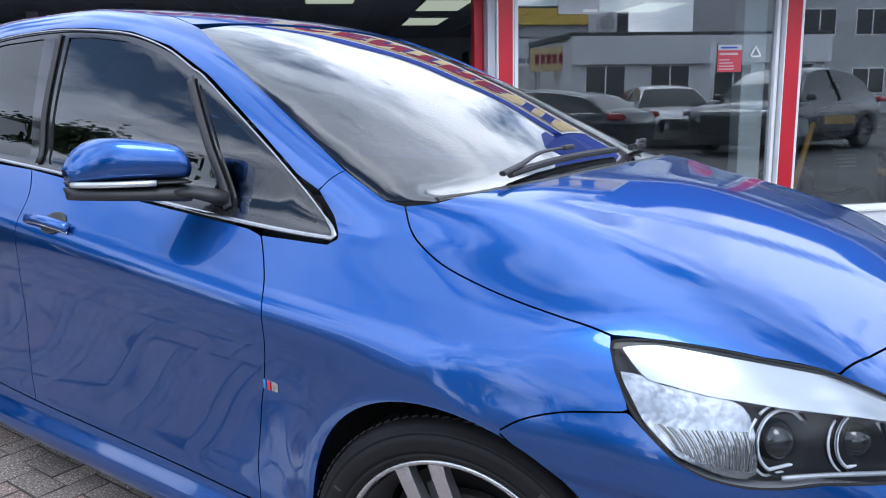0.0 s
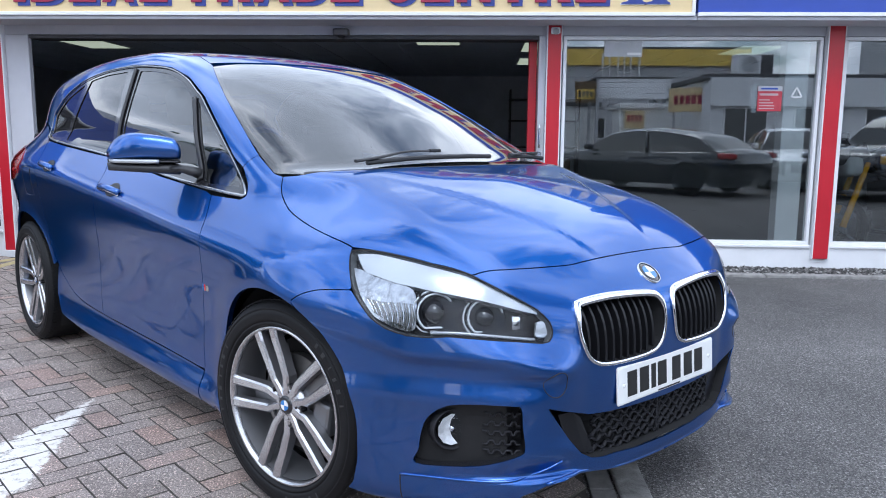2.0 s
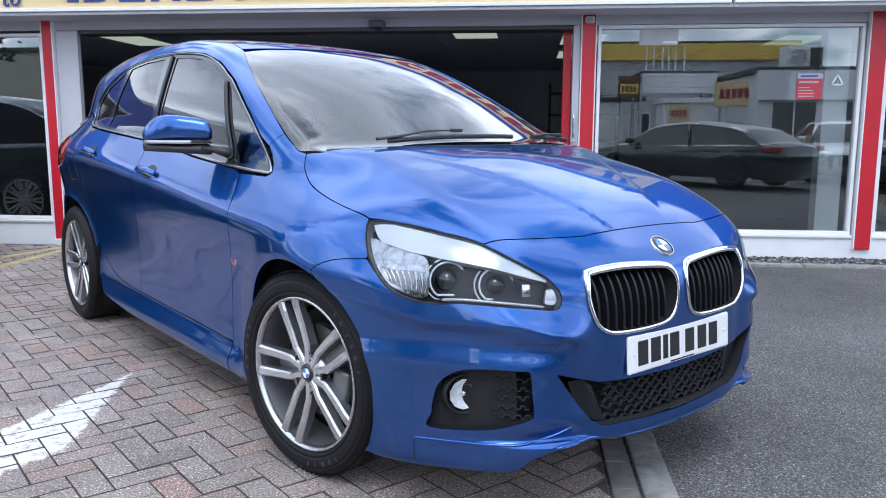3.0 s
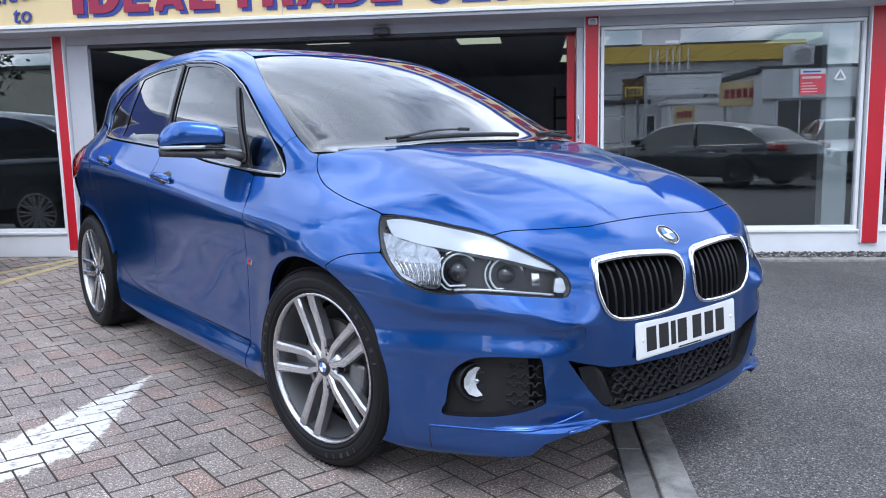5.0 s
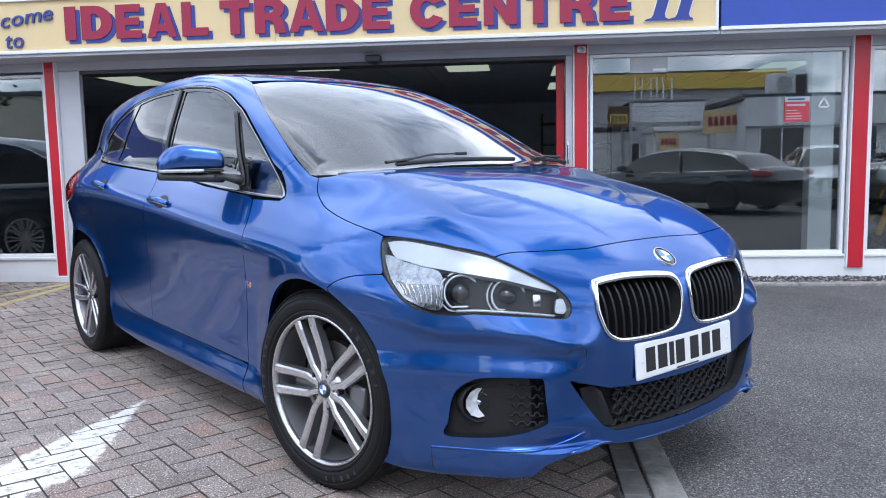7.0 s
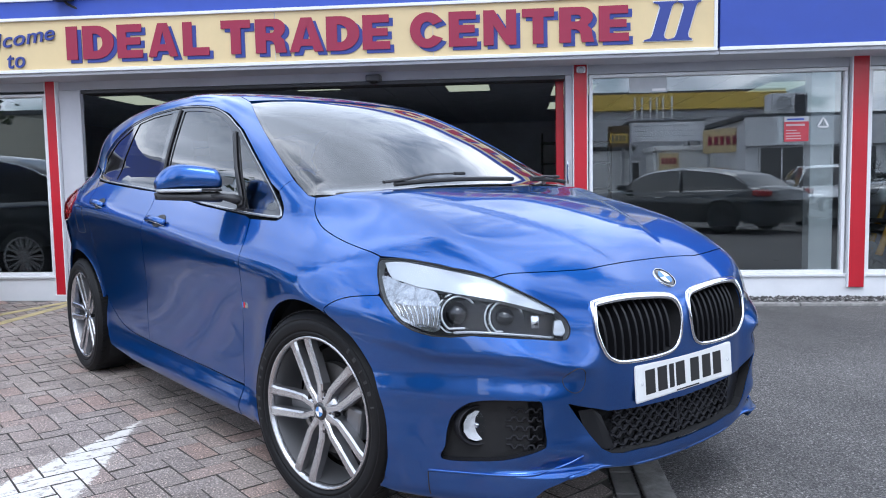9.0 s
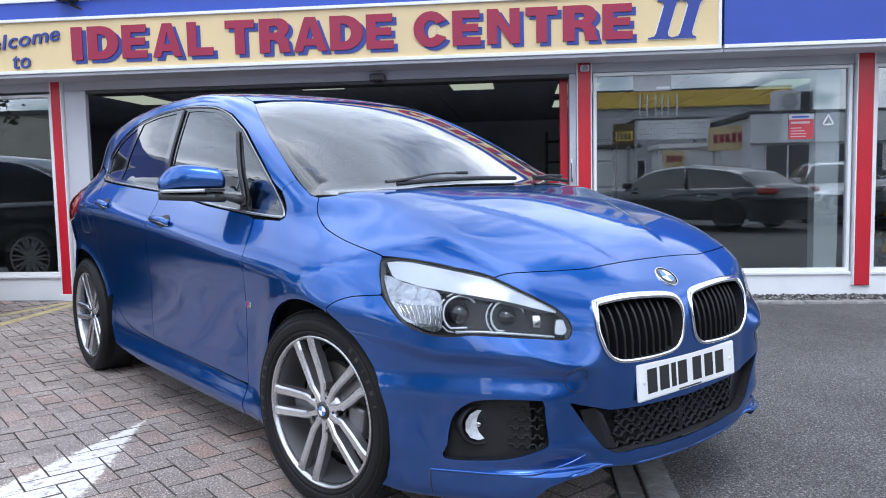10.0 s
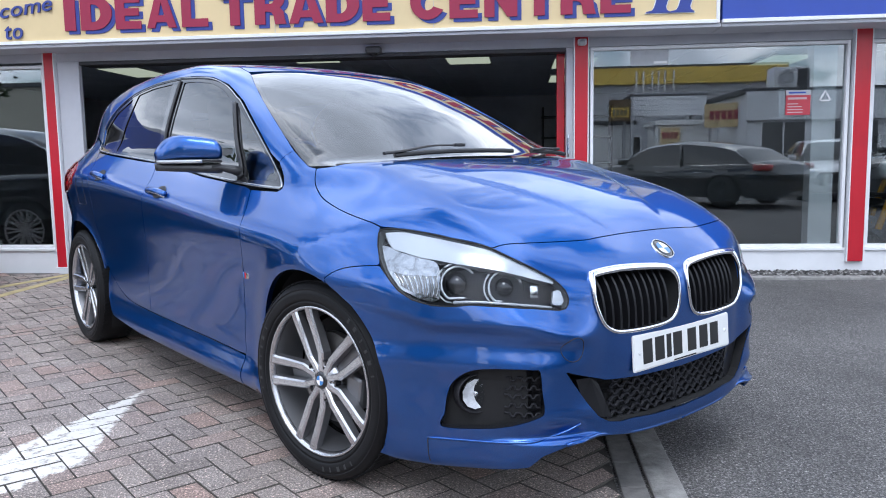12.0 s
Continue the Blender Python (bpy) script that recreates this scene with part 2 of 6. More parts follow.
def top_height(x, y):
    a = np.abs(y)
    z = ZTOP(x + BOW(x) * .36 * (a / .6) ** 3) - CROWN(x) * a * a
    z = z + (.005 - .048 * (np.sqrt(a * a + .012) - .11)) * sstep(.78, .60, x) * sstep(-.06, .16, x)
    z = z + .006 * np.exp(-((a - .60) / .17) ** 2) * sstep(.02, .2, x)
    return z + .0048 * sstep(.022, -.022, a - (.155 + .46 * (.66 - x))) * sstep(.74, .62, x) * sstep(-.02, .22, x)


def body(x, y, z):
    """Below zero inside the car."""
    a = np.abs(y)
    f = smax(a - half_width(x, z), z - top_height(x, y), ROUND(x))
    u = z - LEDGE(a)
    shelf = ((.030 + .015 * sstep(.40, .55, z)) * sstep(.10, -.004, u) - (.028 + .03 * sstep(.62, .80, a)) * sstep(-.002, -.035, u) * sstep(.450, .538, z) * sstep(.36, .58, a)) * sstep(.26, .34, z) * sstep(.34, .50, a) + .034 * sstep(.268, .250, z) * sstep(.36, .46, a) * sstep(.742, .732, a)
    f = smax(f, x - NOSE(a) - LEAN(z) - shelf - .047 * np.exp(-((a - .59) / .145) ** 2) * sstep(.67, .80, z) * sstep(.97, .80, z), .03)
    f = smax(f, -3.5 - .10 * sstep(1.0, .8, z) + .25 * a * a - x, .10)
    return smax(f, .11 - z, .03)


def body_normal(p, e=.005):
    g = np.stack([body(*(p + e * d).T) - body(*(p - e * d).T) for d in np.eye(3)], 1)
    return g / np.linalg.norm(g, axis=1)[:, None]


def cast(p, d, far):
    """From the points p along d, the first crossing into the body within far."""
    lo, n = np.zeros(len(p)), 60
    hit = np.zeros(len(p), bool)
    prev = np.zeros(len(p))
    for i in range(1, n + 1):
        t = far * i / n
        inside = (body(*(p + t * d).T) < 0) & ~hit
        prev = np.where(inside, far * (i - 1) / n, prev)
        hit |= inside
    a, b = prev, prev + far / n
    for _ in range(22):
        m = (a + b) / 2
        ins = body(*(p + m[:, None] * d).T) < 0
        a, b = np.where(ins, a, m), np.where(ins, m, b)
    return p + b[:, None] * d, hit

# ---------- mesh tools ----------
from mathutils.geometry import delaunay_2d_cdt


def part(name, bm, material, parent=None, label="", smooth=False):
    me = bpy.data.meshes.new(name)
    bm.to_mesh(me)
    bm.free()
    return put_mesh(name, me, material, parent, label, smooth)


def put_mesh(name, me, material, parent=None, label="", smooth=False):
    for m in material if isinstance(material, (list, tuple)) else [material]:
        me.materials.append(m)
    if smooth:
        me.polygons.foreach_set("use_smooth", [True] * len(me.polygons))
    ob = new(name, me)
    ob.parent = parent
    if label:
        tagged(ob, label)
    return ob


def data_mesh(name, verts, faces, normals=None):
    me = bpy.data.meshes.new(name)
    me.from_pydata(np.asarray(verts).tolist(), [], [tuple(int(i) for i in f) for f in faces])
    me.update()
    if normals is not None:
        me.polygons.foreach_set("use_smooth", [True] * len(me.polygons))
        me.normals_split_custom_set_from_vertices(np.asarray(normals).tolist())
    return me


def box_bm(a, b, bevel=0.0, seg=2, bm=None, m=None):
    own = bmesh.new()
    bmesh.ops.create_cube(own, size=1)
    for v in own.verts:
        v.co = [a[i] if v.co[i] < 0 else b[i] for i in range(3)]
    if bevel:
        bmesh.ops.bevel(own, geom=own.edges[:], offset=bevel, segments=seg, profile=.5, affect="EDGES")
    if m is not None:
        own.transform(m)
    return own if bm is None else join(bm, own)


def join(bm, other):
    me = bpy.data.meshes.new("t")
    other.to_mesh(me)
    other.free()
    bm.from_mesh(me)
    bpy.data.meshes.remove(me)
    return bm


def lathe_bm(profile, seg=48, m=None, closed=False):
    """profile: (radius, height) pairs turned round z."""
    bm = bmesh.new()
    rings = []
    for r, h in profile:
        rings.append([bm.verts.new((r * math.cos(2 * math.pi * i / seg), r * math.sin(2 * math.pi * i / seg), h)) for i in range(seg)] if r > 1e-6 else [bm.verts.new((0, 0, h))] * seg)
    pairs = list(zip(rings, rings[1:])) + ([(rings[-1], rings[0])] if closed else [])
    for a, b in pairs:
        for i in range(seg):
            q = []
            for v in (a[i], a[(i + 1) % seg], b[(i + 1) % seg], b[i]):
                if v not in q:
                    q.append(v)
            if len(q) > 2:
                bm.faces.new(q)
    bmesh.ops.recalc_face_normals(bm, faces=bm.faces)
    if m is not None:
        bm.transform(m)
    return bm


def loop_points(pts, closed=True, n=8):
    """Catmull-Rom through the points."""
    p = np.array(pts, float)
    k = len(p)
    out = []
    for i in range(k if closed else k - 1):
        a, b, c, d = (p[(i + j) % k] for j in (-1, 0, 1, 2)) if closed else (p[max(i - 1, 0)], p[i], p[i + 1], p[min(i + 2, k - 1)])
        for t in np.arange(n) / n:
            out.append(.5 * (2 * b + (c - a) * t + (2 * a - 5 * b + 4 * c - d) * t * t + (3 * b - a - 3 * c + d) * t ** 3))
    if not closed:
        out.append(p[-1])
    return np.array(out)


def even(p, step, closed=True):
    q = np.vstack([p, p[:1]]) if closed else p
    d = np.r_[0, np.cumsum(np.linalg.norm(np.diff(q, axis=0), axis=1))]
    n = max(4, int(round(d[-1] / step)))
    s = np.linspace(0, d[-1], n + 1)
    r = np.stack([np.interp(s, d, q[:, i]) for i in range(q.shape[1])], 1)
    return r[:-1] if closed else r


def within(poly, p):
    x, y = p[:, 0], p[:, 1]
    c = np.zeros(len(p), bool)
    for (x0, y0), (x1, y1) in zip(poly, np.roll(poly, -1, 0)):
        if y0 != y1:
            c ^= ((y0 > y) != (y1 > y)) & (x < (x1 - x0) * (y - y0) / (y1 - y0) + x0)
    return c


def tube_bm(path, r, seg=8, closed=False, flat=1.0, up=None, bm=None):
    """A bar swept along a path; flat squeezes it along the 'up' directions."""
    bm = bm or bmesh.new()
    p = np.array(path, float)
    n = len(p)
    t = np.roll(p, -1, 0) - np.roll(p, 1, 0) if closed else np.gradient(p, axis=0)
    t /= np.linalg.norm(t, axis=1)[:, None] + 1e-9
    rings = []
    for i in range(n):
        u = np.array(up[i] if up is not None else ((0, 0, 1) if abs(t[i][2]) < .9 else (1, 0, 0)), float)
        u = u - t[i] * (u @ t[i])
        u /= np.linalg.norm(u)
        s = np.cross(t[i], u)
        rr = r[i] if np.ndim(r) else r
        rings.append([bm.verts.new(p[i] + rr * (math.cos(a) * s + flat * math.sin(a) * u)) for a in 2 * np.pi * np.arange(seg) / seg])
    for i in range(n if closed else n - 1):
        a, b = rings[i], rings[(i + 1) % n]
        for j in range(seg):
            bm.faces.new((a[j], a[(j + 1) % seg], b[(j + 1) % seg], b[j]))
    if not closed:
        bm.faces.new(rings[0][::-1])
        bm.faces.new(rings[-1])
    bmesh.ops.recalc_face_normals(bm, faces=bm.faces)
    return bm


def prism_bm(poly, depth, m=None, bevel=0.0):
    """A flat outline (x, y) made depth thick downwards from z = 0."""
    bm = bmesh.new()
    f = bm.faces.new([bm.verts.new((x, y, 0)) for x, y in poly])
    if f.normal.z < 0:
        f.normal_flip()
    g = bmesh.ops.extrude_face_region(bm, geom=[f])
    bmesh.ops.translate(bm, verts=[v for v in g["geom"] if isinstance(v, bmesh.types.BMVert)], vec=(0, 0, -depth))
    bmesh.ops.recalc_face_normals(bm, faces=bm.faces)
    if bevel:
        bmesh.ops.bevel(bm, geom=[e for e in bm.edges if abs(e.verts[0].co.z - e.verts[1].co.z) < 1e-6], offset=bevel, segments=1, affect="EDGES")
    if m is not None:
        bm.transform(m)
    return bm

# ---------- materials of the place ----------
WHITE = surface("white_cladding", (.78, .78, .79), .42, var=.05, scale=3, fine=.05, fine_scale=80)
GREY_PANEL = surface("grey_panel", (.52, .52, .555), .5, var=.06, scale=3)
RED = surface("red_powder_coat", (.50, .008, .022), .42, var=.08, scale=4, coat=.12)
FRAME_WHITE = surface("white_frame", (.80, .80, .81), .3, var=.03, scale=6)
CREAM = surface("cream_sign_board", (0.720, 0.558, 0.297), .45, var=.05, scale=2)
SIGN_BLUE = surface("blue_sign_board", (.032, .070, .37), .42, var=.08, scale=2)
LETTER_RED = surface("maroon_letter", (.30, .013, .052), .5, var=.06, scale=5)
LETTER_BLUE = surface("blue_letter", (.032, .052, .26), .5, var=.06, scale=5)
DARK_LINTEL = surface("dark_lintel", (.05, .05, .055), .5, var=.15)
CEILING = surface("ceiling_tile", (.70, .74, .82), .85, var=.06, scale=5)
ROOM_WALL = surface("showroom_wall", (.55, .56, .58), .8, var=.1, scale=2)
ROOM_FLOOR = surface("showroom_floor", (.045, .047, .056), .3, var=.12, scale=3)
PANE = glass("shop_window_glass", (.80, .85, .86), 0, 1.52, 4.1)
PANEL_LIGHT = lamp_mat("ceiling_light_panel", (.95, 1.0, .70), .42)
YELLOW = surface("yellow_line_paint", (.50, .41, .20), .8, var=.3, scale=9, fine=.3, fine_scale=300)
CONCRETE = surface("kerb_concrete", (.27, .26, .245), .88, var=.42, scale=14, fine=.9, fine_scale=120)
SAND = surface("joint_sand", (.075, .068, .060), .95, var=.3, scale=30, fine=.5, fine_scale=300)
GRAVEL = surface("dark_gravel", (.06, .057, .054), .9, var=.5, scale=60, fine=1.0, fine_scale=140)
NOTICE_RED = surface("notice_red", (.50, .05, .07), .4)
NOTICE_INK = surface("notice_print", (.55, .40, .41), .5)
NOTICE_GREY = surface("notice_grey", (.45, .46, .48), .4)


def asphalt():
    m, n, l, b = nodes("asphalt")
    big = noise_node(n, l, .5, 6, .6, .4)
    mid = noise_node(n, l, 7, 5, .7)
    v = n.new("ShaderNodeTexVoronoi")
    v.inputs["Scale"].default_value = 190
    tcn = n.new("ShaderNodeTexCoord")
    l.new(tcn.outputs["Object"], v.inputs["Vector"])
    stones = ramp(n, l, v.outputs["Color"], [(.15, (.062, .059, .057)), (.6, (.142, .135, .130)), (.95, (.30, .288, .278))])
    shade = ramp(n, l, big.outputs[0], [(.3, (.62, .62, .62)), (.72, (1.2, 1.2, 1.2))])
    c = mixc(n, l, 1.0, stones.outputs[0], shade.outputs[0], "MULTIPLY")
    worn = ramp(n, l, mid.outputs[0], [(.35, (.90, .90, .90)), (.7, (1.07, 1.07, 1.07))])
    c = mixc(n, l, 1.0, c, worn.outputs[0], "MULTIPLY")
    chip = ramp(n, l, noise_node(n, l, 90, 3, .65).outputs[0], [(.28, (.40, .40, .40)), (.46, (.95, .95, .95)), (.58, (1.1, 1.1, 1.1)), (.69, (2.9, 2.85, 2.75))])
    l.new(mixc(n, l, 1.0, c, chip.outputs[0], "MULTIPLY"), b.inputs["Base Color"])
    setv(b, rough=.82)
    bump(n, l, b, v.outputs["Distance"], .7, .006)
    return m


def paver(name, per_island):
    """Concrete block, each with its own tint; a worn white arrow head is painted over some."""
    m, n, l, b = nodes(name)
    if per_island:
        src = n.new("ShaderNodeNewGeometry").outputs["Random Per Island"]
    else:
        src = n.new("ShaderNodeObjectInfo").outputs["Random"]
    tint = ramp(n, l, src, [(0, (.262, .220, .202)), (.30, (.330, .275, .250)), (.58, (.300, .250, .228)), (.74, (.355, .248, .212)), (.88, (.318, .268, .246)), (1, (.385, .318, .286))])
    geo = n.new("ShaderNodeNewGeometry")

    def pos_noise(scale, detail, rough):
        t = n.new("ShaderNodeTexNoise")
        t.inputs["Scale"].default_value, t.inputs["Detail"].default_value, t.inputs["Roughness"].default_value = scale, detail, rough
        l.new(geo.outputs["Position"], t.inputs["Vector"])
        return t
    speck = pos_noise(330, 3, .7)
    stain = pos_noise(2.2, 6, .65)
    c = mixc(n, l, 1.0, tint.outputs[0], ramp(n, l, speck.outputs[0], [(.30, (.35, .35, .35)), (.5, (.95, .95, .95)), (.70, (2.1, 2.1, 2.05))]).outputs[0], "MULTIPLY")
    c = mixc(n, l, 1.0, c, ramp(n, l, stain.outputs[0], [(.3, (.72, .71, .70)), (.7, (1.18, 1.18, 1.18))]).outputs[0], "MULTIPLY")
    grit = ramp(n, l, pos_noise(130, 2, .6).outputs[0], [(.28, (.45, .45, .45)), (.44, (.90, .90, .90)), (.57, (1.04, 1.08, 1.08)), (.68, (2.6, 2.55, 2.45))])
    c = mixc(n, l, 1.0, c, grit.outputs[0], "MULTIPLY")
    # the arrow head: three straight edges, frayed
    xyz = n.new("ShaderNodeSeparateXYZ")
    l.new(geo.outputs["Position"], xyz.inputs[0])
    fray = pos_noise(26, 5, .7)
    least = None
    apex, right_corner, low = (-1.655, .350), (-1.445, -.520), (-1.610, -.880)
    left_far = (-1.83, -.55)
    for (x0, y0), (x1, y1) in ((apex, left_far), (right_corner, apex), (low, right_corner)):
        dx, dy = x1 - x0, y1 - y0
        k = math.hypot(dx, dy)
        a, bb, cc = -dy / k, dx / k, (dy * x0 - dx * y0) / k
        m1, m2, m3 = (n.new("ShaderNodeMath") for _ in range(3))
        m1.operation = m2.operation = "MULTIPLY_ADD"
        m1.inputs[1].default_value, m1.inputs[2].default_value, m2.inputs[1].default_value = a, cc, bb
        l.new(xyz.outputs[0], m1.inputs[0])
        l.new(xyz.outputs[1], m2.inputs[0])
        l.new(m1.outputs[0], m2.inputs[2])
        if least is None:
            least = m2.outputs[0]
        else:
            m3.operation = "MINIMUM"
            l.new(least, m3.inputs[0])
            l.new(m2.outputs[0], m3.inputs[1])
            least = m3.outputs[0]
    f1 = n.new("ShaderNodeMath")
    f1.operation = "MULTIPLY_ADD"
    f1.inputs[1].default_value, f1.inputs[2].default_value = .10, -.052
    l.new(fray.outputs[0], f1.inputs[0])
    f2 = n.new("ShaderNodeMath")
    l.new(least, f2.inputs[0])
    l.new(f1.outputs[0], f2.inputs[1])
    mask = n.new("ShaderNodeMapRange")
    mask.inputs[1].default_value, mask.inputs[2].default_value = 0, .012
    l.new(f2.outputs[0], mask.inputs[0])
    wear = ramp(n, l, pos_noise(24, 8, .72).outputs[0], [(.36, (.10, .10, .10)), (.47, (1, 1, 1))])
    mk = n.new("ShaderNodeMath")
    mk.operation = "MULTIPLY"
    l.new(mask.outputs[0], mk.inputs[0])
    l.new(wear.outputs[0], mk.inputs[1])
    l.new(mixc(n, l, mk.outputs[0], c, (.80, .76, .69)), b.inputs["Base Color"])
    setv(b, rough=.88)
    bump(n, l, b, speck.outputs[0], .9, .004)
    return m


# ---------- ground ----------
bm = bmesh.new()
bm.faces.new([bm.verts.new(v) for v in ((-160, -160, -.012), (160, -160, -.012), (160, 160, -.012), (-160, 160, -.012))])
tagged(part("ground", bm, asphalt()), "weathered grey asphalt forecourt", kind="structure")
bed = tagged(part("pavement", box_bm((-6.5, -4.5, -.05), (.40, 4.10, -.009)), SAND), "block paving laid in herringbone on dark sand", kind="structure")
for y in np.arange(-4.5, 3.7, .9):
    part("kerb_stone", box_bm((.505, y, -.1), (.610, y + .894, .003), .006), CONCRETE, bed)
for y in np.arange(-4.5, 3.7, .205):
    part("channel_brick", box_bm((.412, y, -.06), (.496, y + .200, -.004), .004), surface("channel_brick", (.20, .19, .18), .9, var=.25, scale=20, fine=.5) if y < -4.49 else bpy.data.materials["channel_brick"], bed)
edge = tagged(part("gravel_strip", box_bm((.62, 3.80, -.05), (9, 4.17, -.002)), GRAVEL), "dark gravel strip at the foot of the wall", kind="structure")
for x in np.arange(.62, 9, .915):
    part("edging_stone", box_bm((x, 3.70, -.05), (x + .909, 3.80, .012), .008), CONCRETE, edge)
PEBBLE, n_, l_, b_ = nodes("pebble")
l_.new(ramp(n_, l_, n_.new("ShaderNodeNewGeometry").outputs["Random Per Island"], [(0, (.03, .03, .03)), (.5, (.10, .095, .09)), (.8, (.22, .21, .20)), (1, (.42, .41, .39))]).outputs[0], b_.inputs["Base Color"])
setv(b_, rough=.85)
rnd = random.Random(4)
ball = bmesh.new()
bmesh.ops.create_icosphere(ball, subdivisions=1, radius=1)
bv, bf = np.array([tuple(v.co) for v in ball.verts]), [tuple(v.index for v in f.verts) for f in ball.faces]
ball.free()
pv, pf = [], []
for k in range(3200):
    r = rnd.uniform(.006, .017)
    pv.append(bv * (r, r * rnd.uniform(.8, 1.4), r * .7) + (rnd.uniform(.64, 6.5), rnd.uniform(3.81, 4.16), rnd.uniform(0, .006)))
    pf += [tuple(i + 12 * k for i in f) for f in bf]
tagged(put_mesh("pebbles", data_mesh("pebbles", np.vstack(pv), pf), PEBBLE), "loose dark and pale pebbles along the wall", "pebbles", kind="stuff")
for (x0, y0), (x1, y1) in (((-4.19, 4.02), (-4.62, 2.45)), ((-4.10, 3.90), (-4.10, 2.60))):
    d = math.hypot(x1 - x0, y1 - y0)
    tagged(part("painted_line", box_bm((0, -.045, -.001), (d, .045, .0035), m=pose(x0, y0, 0, 0, 0, math.degrees(math.atan2(y1 - y0, x1 - x0)))), YELLOW), "worn yellow line on the paving", kind="structure")

# ---------- shop front ----------
def wall(name, a, b, material, label, bevel=.004):
    return tagged(part(name, box_bm(a, b, bevel), material), label, kind="structure")


wall("wall_plinth_right", (.725, 4.17, -.02), (9, 4.32, .205), WHITE, "white low wall under the shop windows")
wall("wall_plinth_left", (-9, 4.17, -.02), (-4.305, 4.32, .232), WHITE, "white low wall under the shop window")
wall("wall_header", (-9, 4.19, 2.025), (9, 4.34, 2.30), GREY_PANEL, "grey panel over the shop windows")
wall("wall_fascia", (-9, 4.00, 2.30), (9, 4.34, 2.79), WHITE, "white upper shop front")
wall("wall_jamb_left", (-4.300, 4.175, -.02), (-4.083, 4.235, 2.022), GREY_PANEL, "pale grey jamb of the showroom opening")
wall("wall_jamb_right", (.527, 4.184, -.02), (.588, 4.40, 2.022), GREY_PANEL, "grey post of the showroom opening")
wall("trim_red_door_edge", (.449, 4.33, -.02), (.520, 4.45, 2.10), RED, "red edge of the folded showroom door")
wall("wall_lintel", (-4.08, 4.181, 1.988), (.525, 4.40, 2.023), DARK_LINTEL, "dark door track over the opening")
for a, b, z in ((-4.418, -4.303, .05), (.590, .724, .09), (2.990, 3.141, .088)):
    post = tagged(part("red_post", box_bm((a + .008, 4.135, z), (b - .008, 4.30, 2.16), .006), RED), "red painted post of the shop front", "post", "red posts")
    for q in (a, b - .010):
        part("edge_trim", box_bm((q, 4.13, z - .002), (q + .010, 4.30, 2.16), .002), FRAME_WHITE, post, "white edge trim")
tagged(part("post_foot", box_bm((-4.425, 4.12, -.02), (-4.296, 4.30, .052), .005), WHITE), "white foot under the red post", "post foot")


def shop_window(name, x0, x1, z0, z1):
    w = tagged(new(name), "large shop window in a white metal frame", kind="structure")
    f = .030
    for a, b in (((x0, z0), (x1, z0 + f)), ((x0, z1 - f), (x1, z1)), ((x0, z0 + f), (x0 + f, z1 - f)), ((x1 - f, z0 + f), (x1, z1 - f))):
        part("window_frame", box_bm((a[0], 4.18, a[1]), (b[0], 4.26, b[1]), .004), FRAME_WHITE, w)
    g = part("pane", box_bm((x0 + f - .005, 4.219, z0 + f - .005), (x1 - f + .005, 4.225, z1 - f + .005)), PANE, w, "reflecting window pane")
    g.visible_shadow = False
    part("window_sill", box_bm((x0 - .005, 4.150, z0 - .025), (x1 + .005, 4.27, z0), .005), FRAME_WHITE, w)
    return w


shop_window("window_1", .740, 2.975, .207, 2.020)
shop_window("window_2", 3.155, 6.40, .207, 2.020)
shop_window("window_3", -7.40, -4.440, .234, 2.000)
wall("wall_column_inside", (2.690, 4.245, 0), (2.893, 4.40, 2.10), WHITE, "white column behind the glass")
# notice and warning sticker on the glass
note = tagged(part("notice", box_bm((2.452, 4.212, 1.386), (2.662, 4.216, 1.603)), NOTICE_RED), "red and grey notice stuck to the window", "notice")
part("notice_head", box_bm((2.452, 4.209, 1.560), (2.662, 4.2125, 1.603)), NOTICE_GREY, note)
for k, (w, z) in enumerate(((.16, 1.522), (.09, 1.480), (.12, 1.455), (.13, 1.430), (.13, 1.406))):
    part("notice_bar", box_bm((2.468, 4.2095, z), (2.468 + w, 4.2125, z + (.018 if k == 0 else .008))), NOTICE_INK, note)
part("notice_bar", box_bm((2.475, 4.2065, 1.574), (2.62, 4.2092, 1.588)), SIGN_BLUE, note)
part("notice_back", box_bm((2.400, 4.232, 1.37), (2.470, 4.236, 1.62)), NOTICE_GREY, note)
tri = [(math.sin(a) * .055 + 2.785, math.cos(a) * .055 + 1.535) for a in (0, 2 * math.pi / 3, 4 * math.pi / 3)]
stick = tagged(part("sticker", tube_bm([(x, 4.212, z) for x, z in even(np.array(tri), .03)], .008, 6, True, .3, [(0, 1, 0)] * len(even(np.array(tri), .03))), BADGE_WHITE), "white triangular warning sticker on the window", "sticker")
part("sticker_mark", box_bm((2.781, 4.210, 1.518), (2.789, 4.2125, 1.545)), NOTICE_GREY, stick)
tag_plate = tagged(part("wall_plate", box_bm((1.10, 4.212, 1.85), (1.43, 4.216, 2.0)), NOTICE_GREY), "grey lettered plate at the top of the window", "plate")
part("plate_line", box_bm((1.30, 4.209, 1.865), (1.42, 4.2125, 1.885)), BADGE_WHITE, tag_plate)

